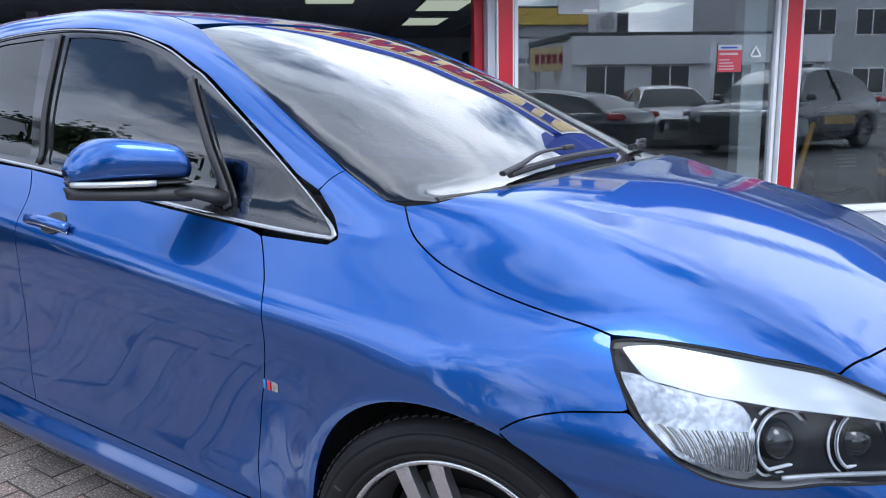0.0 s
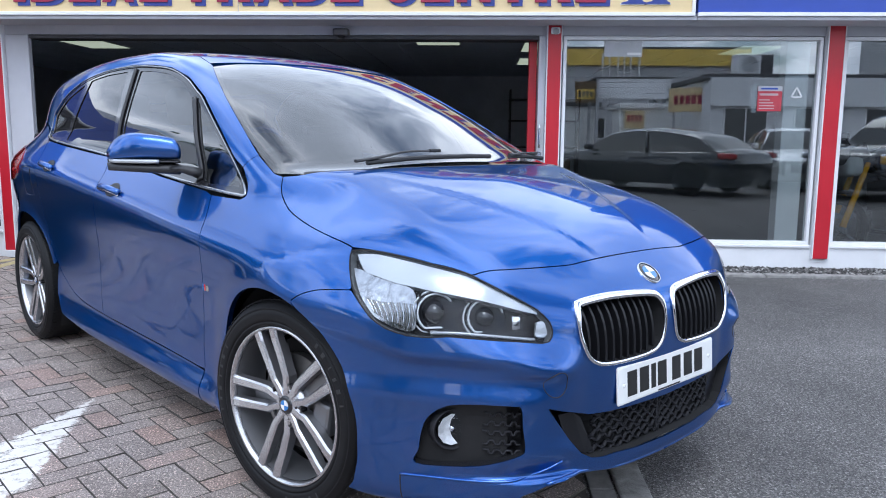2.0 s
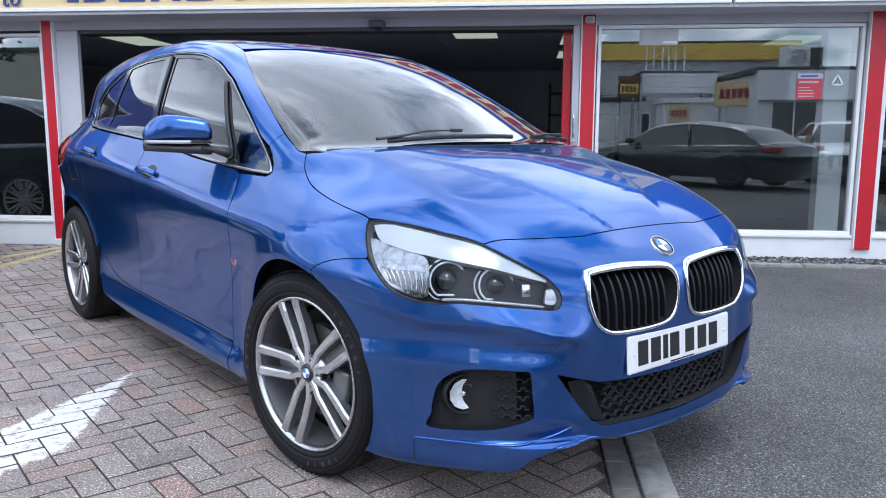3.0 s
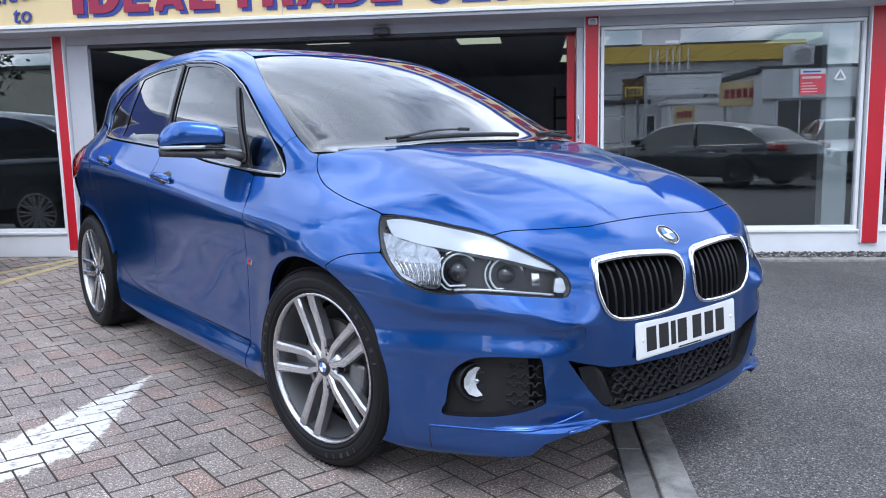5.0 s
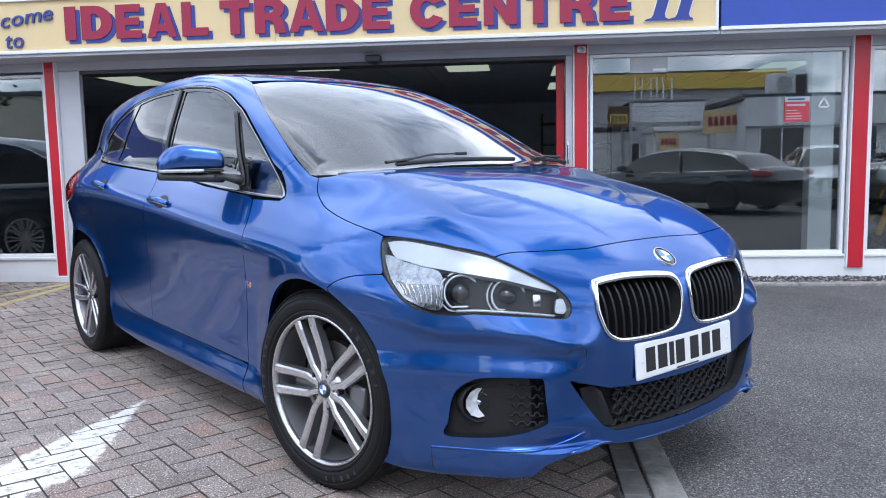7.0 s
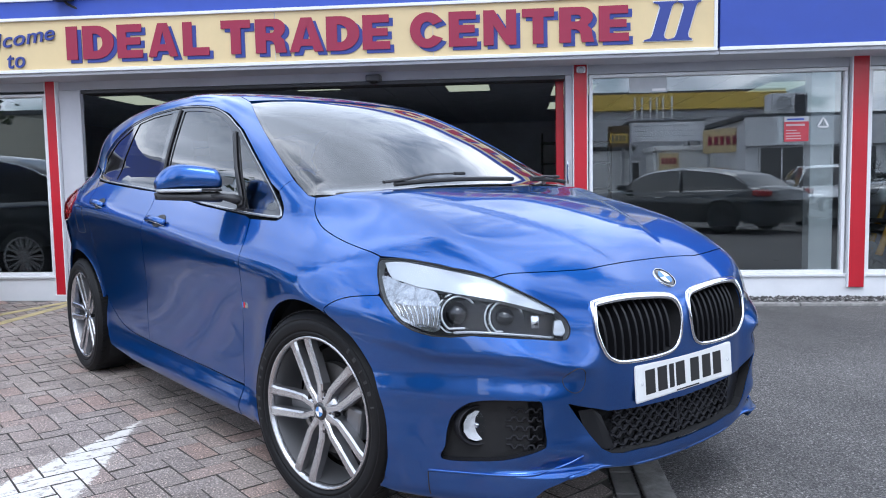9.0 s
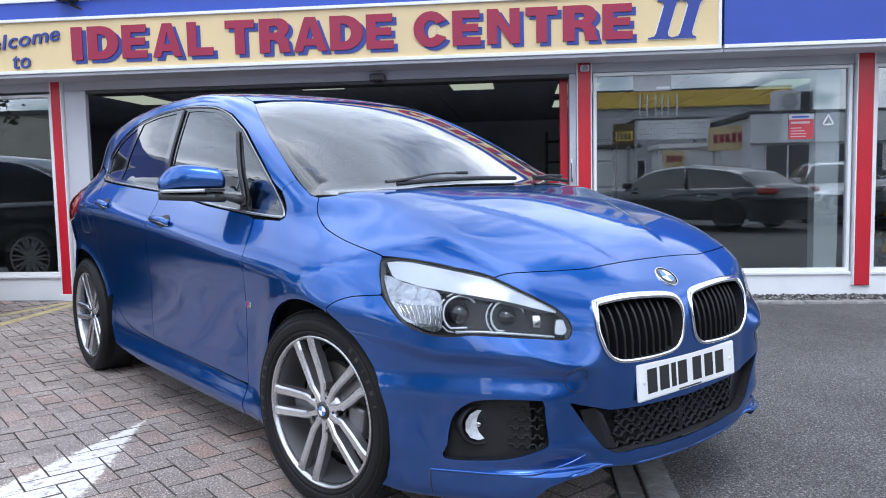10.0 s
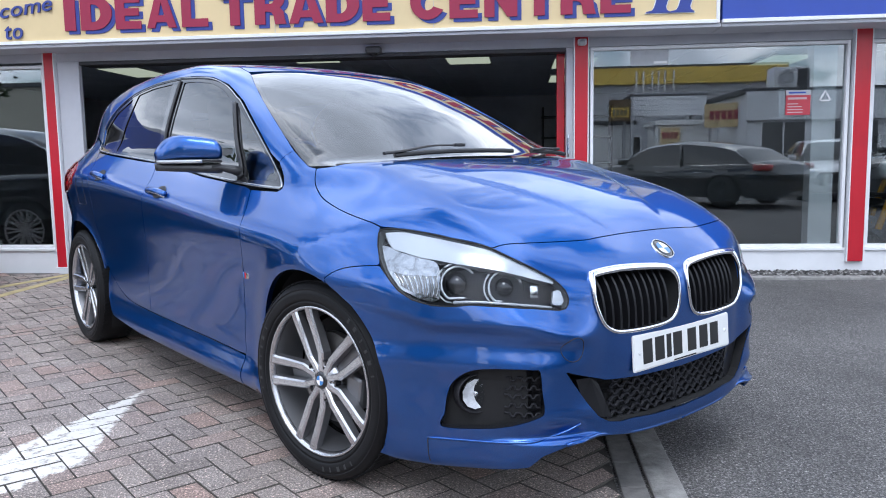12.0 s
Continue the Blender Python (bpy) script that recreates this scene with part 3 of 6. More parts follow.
# ---------- the long sign ----------
sign = tagged(part("shop_sign", box_bm((-5.30, 3.80, 2.165), (1.745, 4.00, 2.625), .003), CREAM), "cream fascia sign with maroon and blue letters", "sign")
for a, b in (((-5.30, 2.135), (1.762, 2.166)), ((-5.30, 2.600), (1.762, 2.628)), ((1.735, 2.166), (1.762, 2.600))):
    part("sign_frame", box_bm((a[0], 3.775, a[1]), (b[0], 3.99, b[1]), .004), FRAME_WHITE, sign, "white metal frame")
part("soffit", box_bm((-5.30, 3.80, 2.105), (1.78, 4.19, 2.135), .004), GREY_PANEL, sign)
part("board_joint", box_bm((-2.03, 3.7955, 2.168), (-2.026, 3.802, 2.6)), GREY_PANEL, sign)
part("board_joint", box_bm((-1.83 + 1.2, 3.7955, 2.168), (-1.826 + 1.2, 3.802, 2.6)), GREY_PANEL, sign)
board = tagged(part("sign_board_blue", box_bm((1.785, 3.79, 2.165), (9, 4.00, 2.98), .003), SIGN_BLUE), "plain blue fascia board beside the sign", "sign")
part("sign_frame", box_bm((1.785, 3.775, 2.135), (9, 3.99, 2.166), .004), FRAME_WHITE, board, "white metal frame")
part("soffit", box_bm((1.785, 3.80, 2.105), (9, 4.19, 2.135), .004), GREY_PANEL, board)
board = tagged(part("sign_board_blue", box_bm((-9.2, 3.79, 2.165), (-5.32, 4.00, 2.82), .003), SIGN_BLUE), "plain blue fascia board beside the sign", "sign")
part("sign_frame", box_bm((-9.2, 3.775, 2.135), (-5.32, 3.99, 2.166), .004), FRAME_WHITE, board, "white metal frame")
part("soffit", box_bm((-9.2, 3.80, 2.105), (-5.32, 4.19, 2.135), .004), GREY_PANEL, board)
band = tagged(part("sign_band", box_bm((-5.30, 3.86, 2.630), (1.78, 4.00, 2.790), .003), SIGN_BLUE), "plain blue band above the sign", "sign")
part("band_cap", box_bm((-5.30, 3.84, 2.790), (1.78, 4.00, 2.82), .003), FRAME_WHITE, band)


def letter_mesh(ch, bold, shear=0.0):
    cu = bpy.data.curves.new("letter", "FONT")
    cu.body, cu.size, cu.extrude, cu.offset, cu.shear, cu.resolution_u = ch, 1.0, .02, bold, shear, 4
    ob = bpy.data.objects.new("letter", cu)
    scene.collection.objects.link(ob)
    bpy.context.view_layer.update()
    me = bpy.data.meshes.new_from_object(ob.evaluated_get(bpy.context.evaluated_depsgraph_get()))
    bpy.data.objects.remove(ob)
    bpy.data.curves.remove(cu)
    v = np.array([tuple(q.co) for q in me.vertices])
    return me, v.min(0), v.max(0)


def letters(text, x0, x1, z0, z1, y, material, bold, gap, shear, rise):
    """One word on the sign between x0 and x1, climbing by rise per metre."""
    made = [letter_mesh(c, bold, shear) for c in text]
    kx = (x1 - x0) / (sum(hi[0] - lo[0] + gap for _, lo, hi in made) - gap)
    kz = (z1 - z0) / max(hi[1] for _, _, hi in made)
    x = x0
    for me, lo, hi in made:
        v = np.array([tuple(p.co) for p in me.vertices])
        wx = x + (v[:, 0] - lo[0]) * kx
        w = np.stack([wx, y - .012 * (v[:, 2] > 0), z0 + rise * (wx - x0) + v[:, 1] * kz], 1)
        me.vertices.foreach_set("co", w.ravel())
        put_mesh("letter", me, material, sign)
        x += (hi[0] - lo[0] + gap) * kx


GLYPHS = {  # heavy block capitals: outer outline first, then counters
    "I": [[(0, 0), (1, 0), (1, 1), (0, 1)]],
    "L": [[(0, 0), (1, 0), (1, .24), (.36, .24), (.36, 1), (0, 1)]],
    "T": [[(.33, 0), (.67, 0), (.67, .76), (1, .76), (1, 1), (0, 1), (0, .76), (.33, .76)]],
    "E": [[(0, 0), (1, 0), (1, .23), (.36, .23), (.36, .39), (.92, .39), (.92, .61), (.36, .61), (.36, .77), (.97, .77), (.97, 1), (0, 1)]],
    "N": [[(0, 0), (.31, 0), (.31, .56), (.70, 0), (1, 0), (1, 1), (.69, 1), (.69, .45), (.33, 1), (0, 1)]],
    "A": [[(0, 0), (.27, 0), (.33, .17), (.67, .17), (.73, 0), (1, 0), (.66, 1), (.34, 1)], [(.395, .37), (.605, .37), (.50, .74)]],
}


def bow(cx, cz, rx, rz, a0, a1, n=12):
    return [(cx + rx * math.cos(radians(a)), cz + rz * math.sin(radians(a))) for a in np.linspace(a0, a1, n)]


GLYPHS["D"] = [[(0, 0), *bow(.44, .5, .56, .5, -90, 90), (0, 1)], [(.33, .24), (.33, .76), *bow(.40, .5, .24, .26, 90, -90)]]
GLYPHS["R"] = [[(0, 0), (.34, 0), (.34, .37), (.44, .37), *bow(.44, .20, .17, .17, 90, 10, 5), (.64, 0), (1, 0), *bow(1.04, .22, .10, .14, 190, 120, 5)[:2], *bow(.74, .30, .19, .16, 20, 60, 4), *bow(.62, .72, .34, .28, -55, 90), (0, 1)],
               [(.34, .59), (.34, .78), *bow(.50, .685, .12, .095, 90, -90, 8)]]
GLYPHS["C"] = [[*bow(.5, .5, .5, .515, 28, 332, 26), *bow(.5, .5, .20, .25, 325, 35, 18)]]


def block_letter(ch, x0, x1, z0, z1, y, material, thick, name):
    cu = bpy.data.curves.new(name, "CURVE")
    cu.dimensions, cu.fill_mode, cu.extrude = "2D", "BOTH", thick / 2
    for loop in GLYPHS[ch]:
        sp = cu.splines.new("POLY")
        sp.points.add(len(loop) - 1)
        for q, (u, v) in zip(sp.points, loop):
            q.co = (x0 + u * (x1 - x0), z0 + v * (z1 - z0), 0, 1)
        sp.use_cyclic_u = True
    ob = bpy.data.objects.new(name, cu)
    scene.collection.objects.link(ob)
    bpy.context.view_layer.update()
    me = bpy.data.meshes.new_from_object(ob.evaluated_get(bpy.context.evaluated_depsgraph_get()))
    bpy.data.objects.remove(ob)
    bpy.data.curves.remove(cu)
    me.transform(Matrix(((1, 0, 0, 0), (0, 0, 1, y), (0, 1, 0, 0), (0, 0, 0, 1))))
    me.flip_normals()
    me.materials.clear()
    return put_mesh(name, me, material, sign)


for word, spans in (("IDEAL", ((-3.960, -3.854), (-3.805, -3.510), (-3.479, -3.242), (-3.190, -2.916), (-2.867, -2.627))),
                    ("TRADE", ((-2.515, -2.247), (-2.203, -1.920), (-1.895, -1.590), (-1.566, -1.270), (-1.243, -1.002))),
                    ("CENTRE", ((-.827, -.525), (-.489, -.246), (-.191, .090), (.139, .410), (.453, .748), (.784, 1.036)))):
    for ch, (xa, xb) in zip(word, spans):
        block_letter(ch, xa, xb, 2.243, 2.538, 3.788, LETTER_RED, .010, "letter")
        block_letter(ch, xa + .034, xb + .034, 2.213, 2.508, 3.795, LETTER_BLUE, .006, "letter_shadow")
NUMERAL = [(-.058, 0), (.138, 0), (.138, .009), (.112, .022), (.104, .050), (.168, .272), (.182, .300), (.212, .312), (.212, .322), (.022, .322), (.022, .312), (.062, .300), (.074, .272), (.010, .050), (-.008, .022), (-.058, .009)]
for x in (1.219, 1.416):  # the numeral II: two slanted serif strokes on a pale edge
    for grow, y, mat, nm in ((0, 3.782, LETTER_BLUE, "letter"), (1, 3.790, FRAME_WHITE, "letter_edge")):
        poly = [(x + px + grow * (.008 if px > .077 + .25 * (pz - .16) else -.008), 2.232 + pz + grow * (.006 if pz > .16 else -.006)) for px, pz in NUMERAL]
        part(nm, prism_bm(poly, .0085, Matrix(((1, 0, 0, 0), (0, 0, -1, y), (0, 1, 0, 0), (0, 0, 0, 1)))), mat, sign)
letters("Welcome", -4.99, -4.066, 2.317, 2.447, 3.792, LETTER_BLUE, .008, .06, .15, .125)
letters("to", -4.535, -4.363, 2.186, 2.302, 3.792, LETTER_BLUE, .008, .06, .1, .04)

# small fittings on the front
det = tagged(part("alarm_sensor", box_bm((.622, 4.085, 2.030), (.700, 4.140, 2.085), .012, 3), WHITE), "small white sensor on the red post", "sensor")
part("sensor_eye", lathe_bm([(0, .012), (.02, .008), (.028, 0)], 20, pose(.661, 4.086, 2.050, 90, 0, 0)), NOTICE_GREY, det, smooth=True)
flood = tagged(part("flood_light", box_bm((-4.08, 3.70, 2.775), (-3.90, 3.86, 2.87), .012), TRIM_BLACK), "small black floodlight on the sign", "lamp")
part("lamp_arm", tube_bm([(-3.99, 3.80, 2.80), (-3.96, 3.84, 2.75), (-3.86, 3.88, 2.70)], .012, 8), TRIM_BLACK, flood)
eye = tagged(part("door_sensor", box_bm((-1.29, 4.10, 2.015), (-1.15, 4.20, 2.075), .015, 3), surface("sensor_grey", (.10, .10, .105), .4)), "dark door sensor under the sign", "sensor")
part("sensor_cone", lathe_bm([(0, -.03), (.03, -.02), (.04, .01)], 20, pose(-1.22, 4.15, 2.02)), TRIM_BLACK, eye, smooth=True)
hd = tagged(part("door_handle_bar", tube_bm([(.545, 4.16, 1.05), (.545, 4.15, 1.08), (.545, 4.15, 1.22), (.545, 4.16, 1.25)], .010, 8), SATIN_CHROME), "steel pull handle on the door post", "handle")
part("lock_plate", box_bm((.530, 4.178, .90), (.570, 4.194, 1.02), .003), SATIN_CHROME, hd)

# ---------- showroom inside ----------
wall("floor", (-9, 4.32, -.04), (9, 15, -.004), ROOM_FLOOR, "grey polished showroom floor", 0)
wall("wall_back", (-9, 15, 0), (9, 15.2, 2.6), ROOM_WALL, "grey rear showroom wall", 0)
wall("wall_neighbour", (-14.0, 4.20, -.02), (-9.2, 12.0, 3.3), ROOM_WALL, "rendered end of the neighbouring shop", 0)
wall("wall_side_left", (-9.2, 4.17, 0), (-9, 15, 2.75), ROOM_WALL, "grey side wall", 0)
wall("wall_side_right", (9, 4.17, 0), (9.2, 15, 2.75), ROOM_WALL, "grey side wall", 0)
bm = bmesh.new()
for ix in range(-15, 15):
    for iy in range(18):
        box_bm((ix * .6 + .008, 4.40 + iy * .6 + .008, 2.44), (ix * .6 + .592, 4.40 + iy * .6 + .592, 2.46), bm=bm)
box_bm((-9, 4.33, 2.452), (9, 15, 2.60), bm=bm)
tagged(part("ceiling", bm, CEILING), "tiled showroom ceiling", kind="structure")
for x, y in ((-3.0, 6.8), (-.90, 7.4), (.56, 6.3), (.62, 8.3), (.66, 10.6), (3.7, 8.6), (-6.0, 8.0)):
    cl = tagged(part("ceiling_light", box_bm((x - .02, y - .02, 2.425), (x + .62, y + 1.22, 2.442), .003), FRAME_WHITE), "recessed square ceiling light panel", "ceiling light", "ceiling lights")
    part("diffuser", box_bm((x, y, 2.420), (x + .60, y + 1.20, 2.430), .002), PANEL_LIGHT, cl, "glowing pale diffuser")
wall("wall_partition", (-4.6, 9.6, 0), (-4.45, 15, 2.44), ROOM_WALL, "grey showroom partition", 0)
desk = tagged(part("sales_desk", box_bm((-.2, 11.0, 0), (1.6, 11.7, .75), .01), surface("desk_wood", (.16, .10, .06), .5, var=.2, scale=8)), "dark wooden sales desk in the showroom", "desk")
part("desk_top", box_bm((-.25, 10.95, .75), (1.65, 11.75, .785), .006), TRIM_BLACK, desk)
rack = tagged(new("shelf_rack"), "dark shelf rack with boxes by the showroom wall", "rack")
for z in (.4, .9, 1.4, 1.8):
    part("shelf", box_bm((.55, 12.2, z), (1.9, 12.7, z + .03), .003), TRIM_BLACK, rack)
for x in (.56, 1.86):
    part("upright", box_bm((x, 12.2, 0), (x + .03, 12.7, 2.0), .003), TRIM_BLACK, rack)

# ---------- the blue car ----------
# x forward from the front axle, y to its left, z up; outlines are given for its right-hand side
car = new("car")
car.matrix_world = pose(0, 0, 0, 0, 0, -44.68)
tagged(car, "metallic blue five-door hatchback parked on block paving", "car")


def on(p, d, back=1.6, far=2.6):
    p = np.atleast_2d(np.array(p, float))
    q, _ = cast(p - back * np.array(d, float), np.array(d, float), far)
    return q


def side(*xz):
    return on([(x, 0, z) for x, z in xz], (0, 1, 0), 1.2, 1.2)


def front(*yz):
    return on([(0, -w, z) for w, z in yz], (-1, 0, 0), 1.3, 1.8)


def over(*xw):
    return on([(x, -w, 0) for x, w in xw], (0, 0, -1), 1.8, 1.7)


def patch_data(outline, d, holes=(), h=.03, off=0.0, skirt=.012, shrink=0.0, seam=False):
    """A panel of the body's surface inside an outline, seen along d, with turned-in edges."""
    d = np.array(d, float) / np.linalg.norm(d)
    u = np.cross(d, (0, 0, 1))
    u = u / np.linalg.norm(u) if np.linalg.norm(u) > .1 else np.array([1., 0, 0])
    v = np.cross(u, d)
    flat = lambda p: np.stack([p @ u, p @ v], 1)
    loops = []
    for k, o in enumerate((outline, *holes)):
        f = even(flat(np.asarray(o)), h * .5)
        area = np.sum(f[:, 0] * np.roll(f[:, 1], -1) - np.roll(f[:, 0], -1) * f[:, 1])
        if area < 0:
            f = f[::-1]
        if shrink:
            t = np.roll(f, -1, 0) - np.roll(f, 1, 0)
            t /= np.linalg.norm(t, axis=1)[:, None] + 1e-9
            f = f + (shrink if k == 0 else -shrink) * np.stack([-t[:, 1], t[:, 0]], 1)
        loops.append(f)
    lo, hi = loops[0].min(0), loops[0].max(0)
    gx, gy = np.meshgrid(np.arange(lo[0], hi[0], h), np.arange(lo[1], hi[1], h))
    g = np.stack([gx.ravel(), gy.ravel()], 1)
    keep = within(loops[0], g)
    for f in loops[1:]:
        keep &= ~within(f, g)
    edge = np.vstack(loops)
    g = g[keep]
    if len(g):
        near = np.min(np.hypot(g[:, None, 0] - edge[None, :, 0], g[:, None, 1] - edge[None, :, 1]), axis=1)
        g = g[near > .45 * h]
    pts = np.vstack([edge, g])
    edges, start = [], 0
    for f in loops:
        edges += [(start + i, start + (i + 1) % len(f)) for i in range(len(f))]
        start += len(f)
    co, _, tri, _, _, _ = delaunay_2d_cdt([Vector(p) for p in pts], edges, [], 0, 1e-6)
    co = np.array([tuple(c) for c in co])
    tri = np.array([t for t in tri if len(t) == 3])
    mid = co[tri].mean(1)
    ok = within(loops[0], mid)
    for f in loops[1:]:
        ok &= ~within(f, mid)
    tri = tri[ok]
    p, hit = cast(co[:, :1] * u + co[:, 1:] * v - 2.2 * d, d, 4.4)
    if seam:
        p[np.abs(p[:, 1]) < .006, 1] = 0
    nrm = body_normal(p)
    p = p + off * nrm
    tri = tri[hit[tri].all(1)]
    w = np.cross(p[tri[:, 1]] - p[tri[:, 0]], p[tri[:, 2]] - p[tri[:, 0]])
    flip = (w * nrm[tri[:, 0]]).sum(1) < 0
    tri[flip] = tri[flip][:, ::-1]
    faces = [tuple(t) for t in tri]
    if skirt:
        count = {}
        for a, b, c in faces:
            for e in ((a, b), (b, c), (c, a)):
                count[e] = count.get(e, 0) + 1
        rim = [e for e in count if (e[1], e[0]) not in count]
        ids = sorted({i for e in rim for i in e})
        side_n = {i: np.zeros(3) for i in ids}
        for a, b in rim:
            s = np.cross(p[b] - p[a], nrm[a])
            s /= np.linalg.norm(s) + 1e-9
            side_n[a] = side_n[a] + s
            side_n[b] = side_n[b] + s
        base = len(p)
        top = {i: base + k for k, i in enumerate(ids)}
        low = {i: base + len(ids) + k for k, i in enumerate(ids)}
        sn = np.array([side_n[i] / (np.linalg.norm(side_n[i]) + 1e-9) for i in ids])
        p = np.vstack([p, p[ids], p[ids] - skirt * nrm[ids]])
        nrm = np.vstack([nrm, sn, sn])
        faces += [(top[b], top[a], low[a], low[b]) for a, b in rim]
    return p, faces, nrm


def panel(name, outline, d, material, parent=None, both=True, label="", **kw):
    """A body panel and, where both, its mirror image on the other side."""
    p, faces, nrm = patch_data(outline, d, **kw)
    made = [put_mesh(name, data_mesh(name, p, faces, nrm), material, parent or car, label)]
    if both:
        m = np.array([1, -1, 1])
        made.append(put_mesh(name, data_mesh(name, p * m, [f[::-1] for f in faces], nrm * m), material, parent or car, label))
    return made


def both_sides(name, bm, material, parent=None, label="", smooth=True):
    a = part(name, bm, material, parent or car, label, smooth)
    b = bmesh.new()
    b.from_mesh(a.data)
    b.transform(Matrix.Diagonal((1, -1, 1, 1)))
    bmesh.ops.reverse_faces(b, faces=b.faces)
    return a, part(name, b, material, parent or car, label, smooth)


def arch(x0, a0, a1, r=.380, n=26, zc=.325):
    return side(*[(x0 + r * math.cos(radians(a)), zc + r * math.sin(radians(a))) for a in np.linspace(a0, a1, n)])


GAP = .0017
LAMP = np.array([(0.304, -0.764, 0.845), (0.355, -0.731, 0.846), (0.431, -0.695, 0.837), (0.511, -0.654, 0.821), (0.584, -0.610, 0.805), (0.611, -0.596, 0.796), (0.658, -0.570, 0.773), (0.706, -0.529, 0.743), (0.743, -0.487, 0.712), (0.767, -0.462, 0.679), (0.776, -0.458, 0.654), (0.779, -0.472, 0.630), (0.771, -0.493, 0.626), (0.733, -0.556, 0.634), (0.676, -0.632, 0.642), (0.617, -0.684, 0.646), (0.571, -0.719, 0.640), (0.522, -0.751, 0.641), (0.468, -0.779, 0.654), (0.423, -0.796, 0.679), (0.382, -0.802, 0.715), (0.345, -0.799, 0.757), (0.318, -0.786, 0.801), (0.303, -0.772, 0.833)])
LAMP_WAY = (-.62, .72, -.3)
LAMP = on(LAMP, np.array(LAMP_WAY) / np.linalg.norm(LAMP_WAY), .5, 1.2)
SHUT = np.array([(-.190, -.685), (-.157, -.712), (-.114, -.730), (-.033, -.753), (.082, -.766), (.217, -.770), (.301, -.762)])
HOOD_FRONT = [(0.647, 0.513), (0.672, 0.398), (.690, .297), (.692, .24), (.692, .107), (.692, 0)]
HOOD_REAR = [(-.190, .685), (-.130, .645), (-.096, .560), (-.076, .460), (-.062, .33), (-.056, .188), (-.053, 0)]

# bonnet: one panel across the car
SHUT = loop_points(SHUT, False, 5)
half = [*[(x, -w) for x, w in loop_points(HOOD_REAR[::-1], False, 4)], *SHUT[1:], *[(p[0], p[1]) for p in LAMP[1:6]], *[(x, -w) for x, w in loop_points(HOOD_FRONT, False, 4)]]
ring = [*half, *[(x, -y) for x, y in half[::-1]]]
ring = [q for i, q in enumerate(ring) if np.hypot(*(np.array(q) - ring[i - 1])) > 1e-4]
panel("bonnet", over(*[(x, -y) for x, y in ring]), (0, 0, -1), BLUE, both=False, h=.016, shrink=GAP, skirt=.02)

# front bumper, each half in one sweep from the badge to the wheel arch
KIDNEY = front(*loop_points([(.380, .706), (.356, .718), (.240, .723), (.085, .713), (.038, .700), (.024, .670), (.027, .615), (.042, .572), (.080, .549), (.163, .543), (.287, .546),
                             (.335, .557), (.370, .587), (.388, .645)], True, 5))
FOG = loop_points(front((.732, .290), (.727, .328), (.724, .370), (.717, .413), (.703, .444), (.682, .462), (.642, .469), (.580, .468), (.566, .462), (.557, .405), (.552, .350), (.566, .331), (.621, .304), (.671, .292)), True, 4)
INTAKE_SIDE = [(.500, .457), (.415, .430), (.350, .410), (.250, .402), (.12, .396), (0, .392)]
INTAKE_LOW = [(-.002, .266), (.15, .272), (.245, .281), (.300, .281), (.342, .288), (.380, .309), (.425, .360)]
arch_front = arch(.018, 69, -24, .372, zc=.333)
SEAM = side(*loop_points([(.150, .690), (.190, .716), (.253, .735), (.350, .745)], False, 6))
low_edge = np.vstack([side((.345, .178)), front((.785, .165), (.73, .162), (.669, .168), (.62, .174), (.58, .183), (.557, .220), (.499, .246), (.415, .254), (.37, .252), (.239, .234), (.1, .226), (0, .223), (-.002, .223))])
bumper_outline = np.vstack([front((-.002, .392)), front(*INTAKE_SIDE[::-1][1:]), front(*INTAKE_LOW[::-1]), low_edge[::-1][0:1], low_edge[::-1][1:], arch_front[::-1][1:-1], SEAM,
                            LAMP[20:4:-1], over(*[(LAMP[5][0] + (HOOD_FRONT[0][0] - LAMP[5][0]) * t, -LAMP[5][1] + (HOOD_FRONT[0][1] + LAMP[5][1]) * t) for t in (.2, .4, .6, .8)]), over(*loop_points(HOOD_FRONT, False, 4)), over((.692, -.002)), front(*[(-.002, z) for z in np.linspace(.795, .405, 30)])])
panel("front_bumper", bumper_outline, (-.75, .66, 0), BLUE, holes=(KIDNEY, FOG), h=.014, skirt=.007, shrink=0.0012, seam=True)

# front wing
DOOR_FRONT = loop_points([(-.545, .30), (-.549, .409), (-.505, .56), (-.462, .66), (-.434, .755), (-.444, .837), (-.486, .895), (-.537, .947)], False, 5)
DOOR_MID = loop_points([(-1.565, 1.052), (-1.50, .99), (-1.475, .915), (-1.505, .80), (-1.550, .695), (-1.600, .491), (-1.615, .288)], False, 5)
wing_outline = np.vstack([over(*[(x, -y) for x, y in SHUT]), LAMP[23:20:-1], SEAM[::-1], arch(.018, 67, 203, .372, zc=.333), side((-.40, .190), (-.545, .200)), side(*DOOR_FRONT),
                          side((-.34, .944), (-.319, .957), (-.352, .998), (-.405, 1.048)), over((-.36, .676), (-.235, .690))])
panel("front_wing", wing_outline, (.05, .8, -.6), BLUE, h=.024, shrink=GAP, skirt=.02)

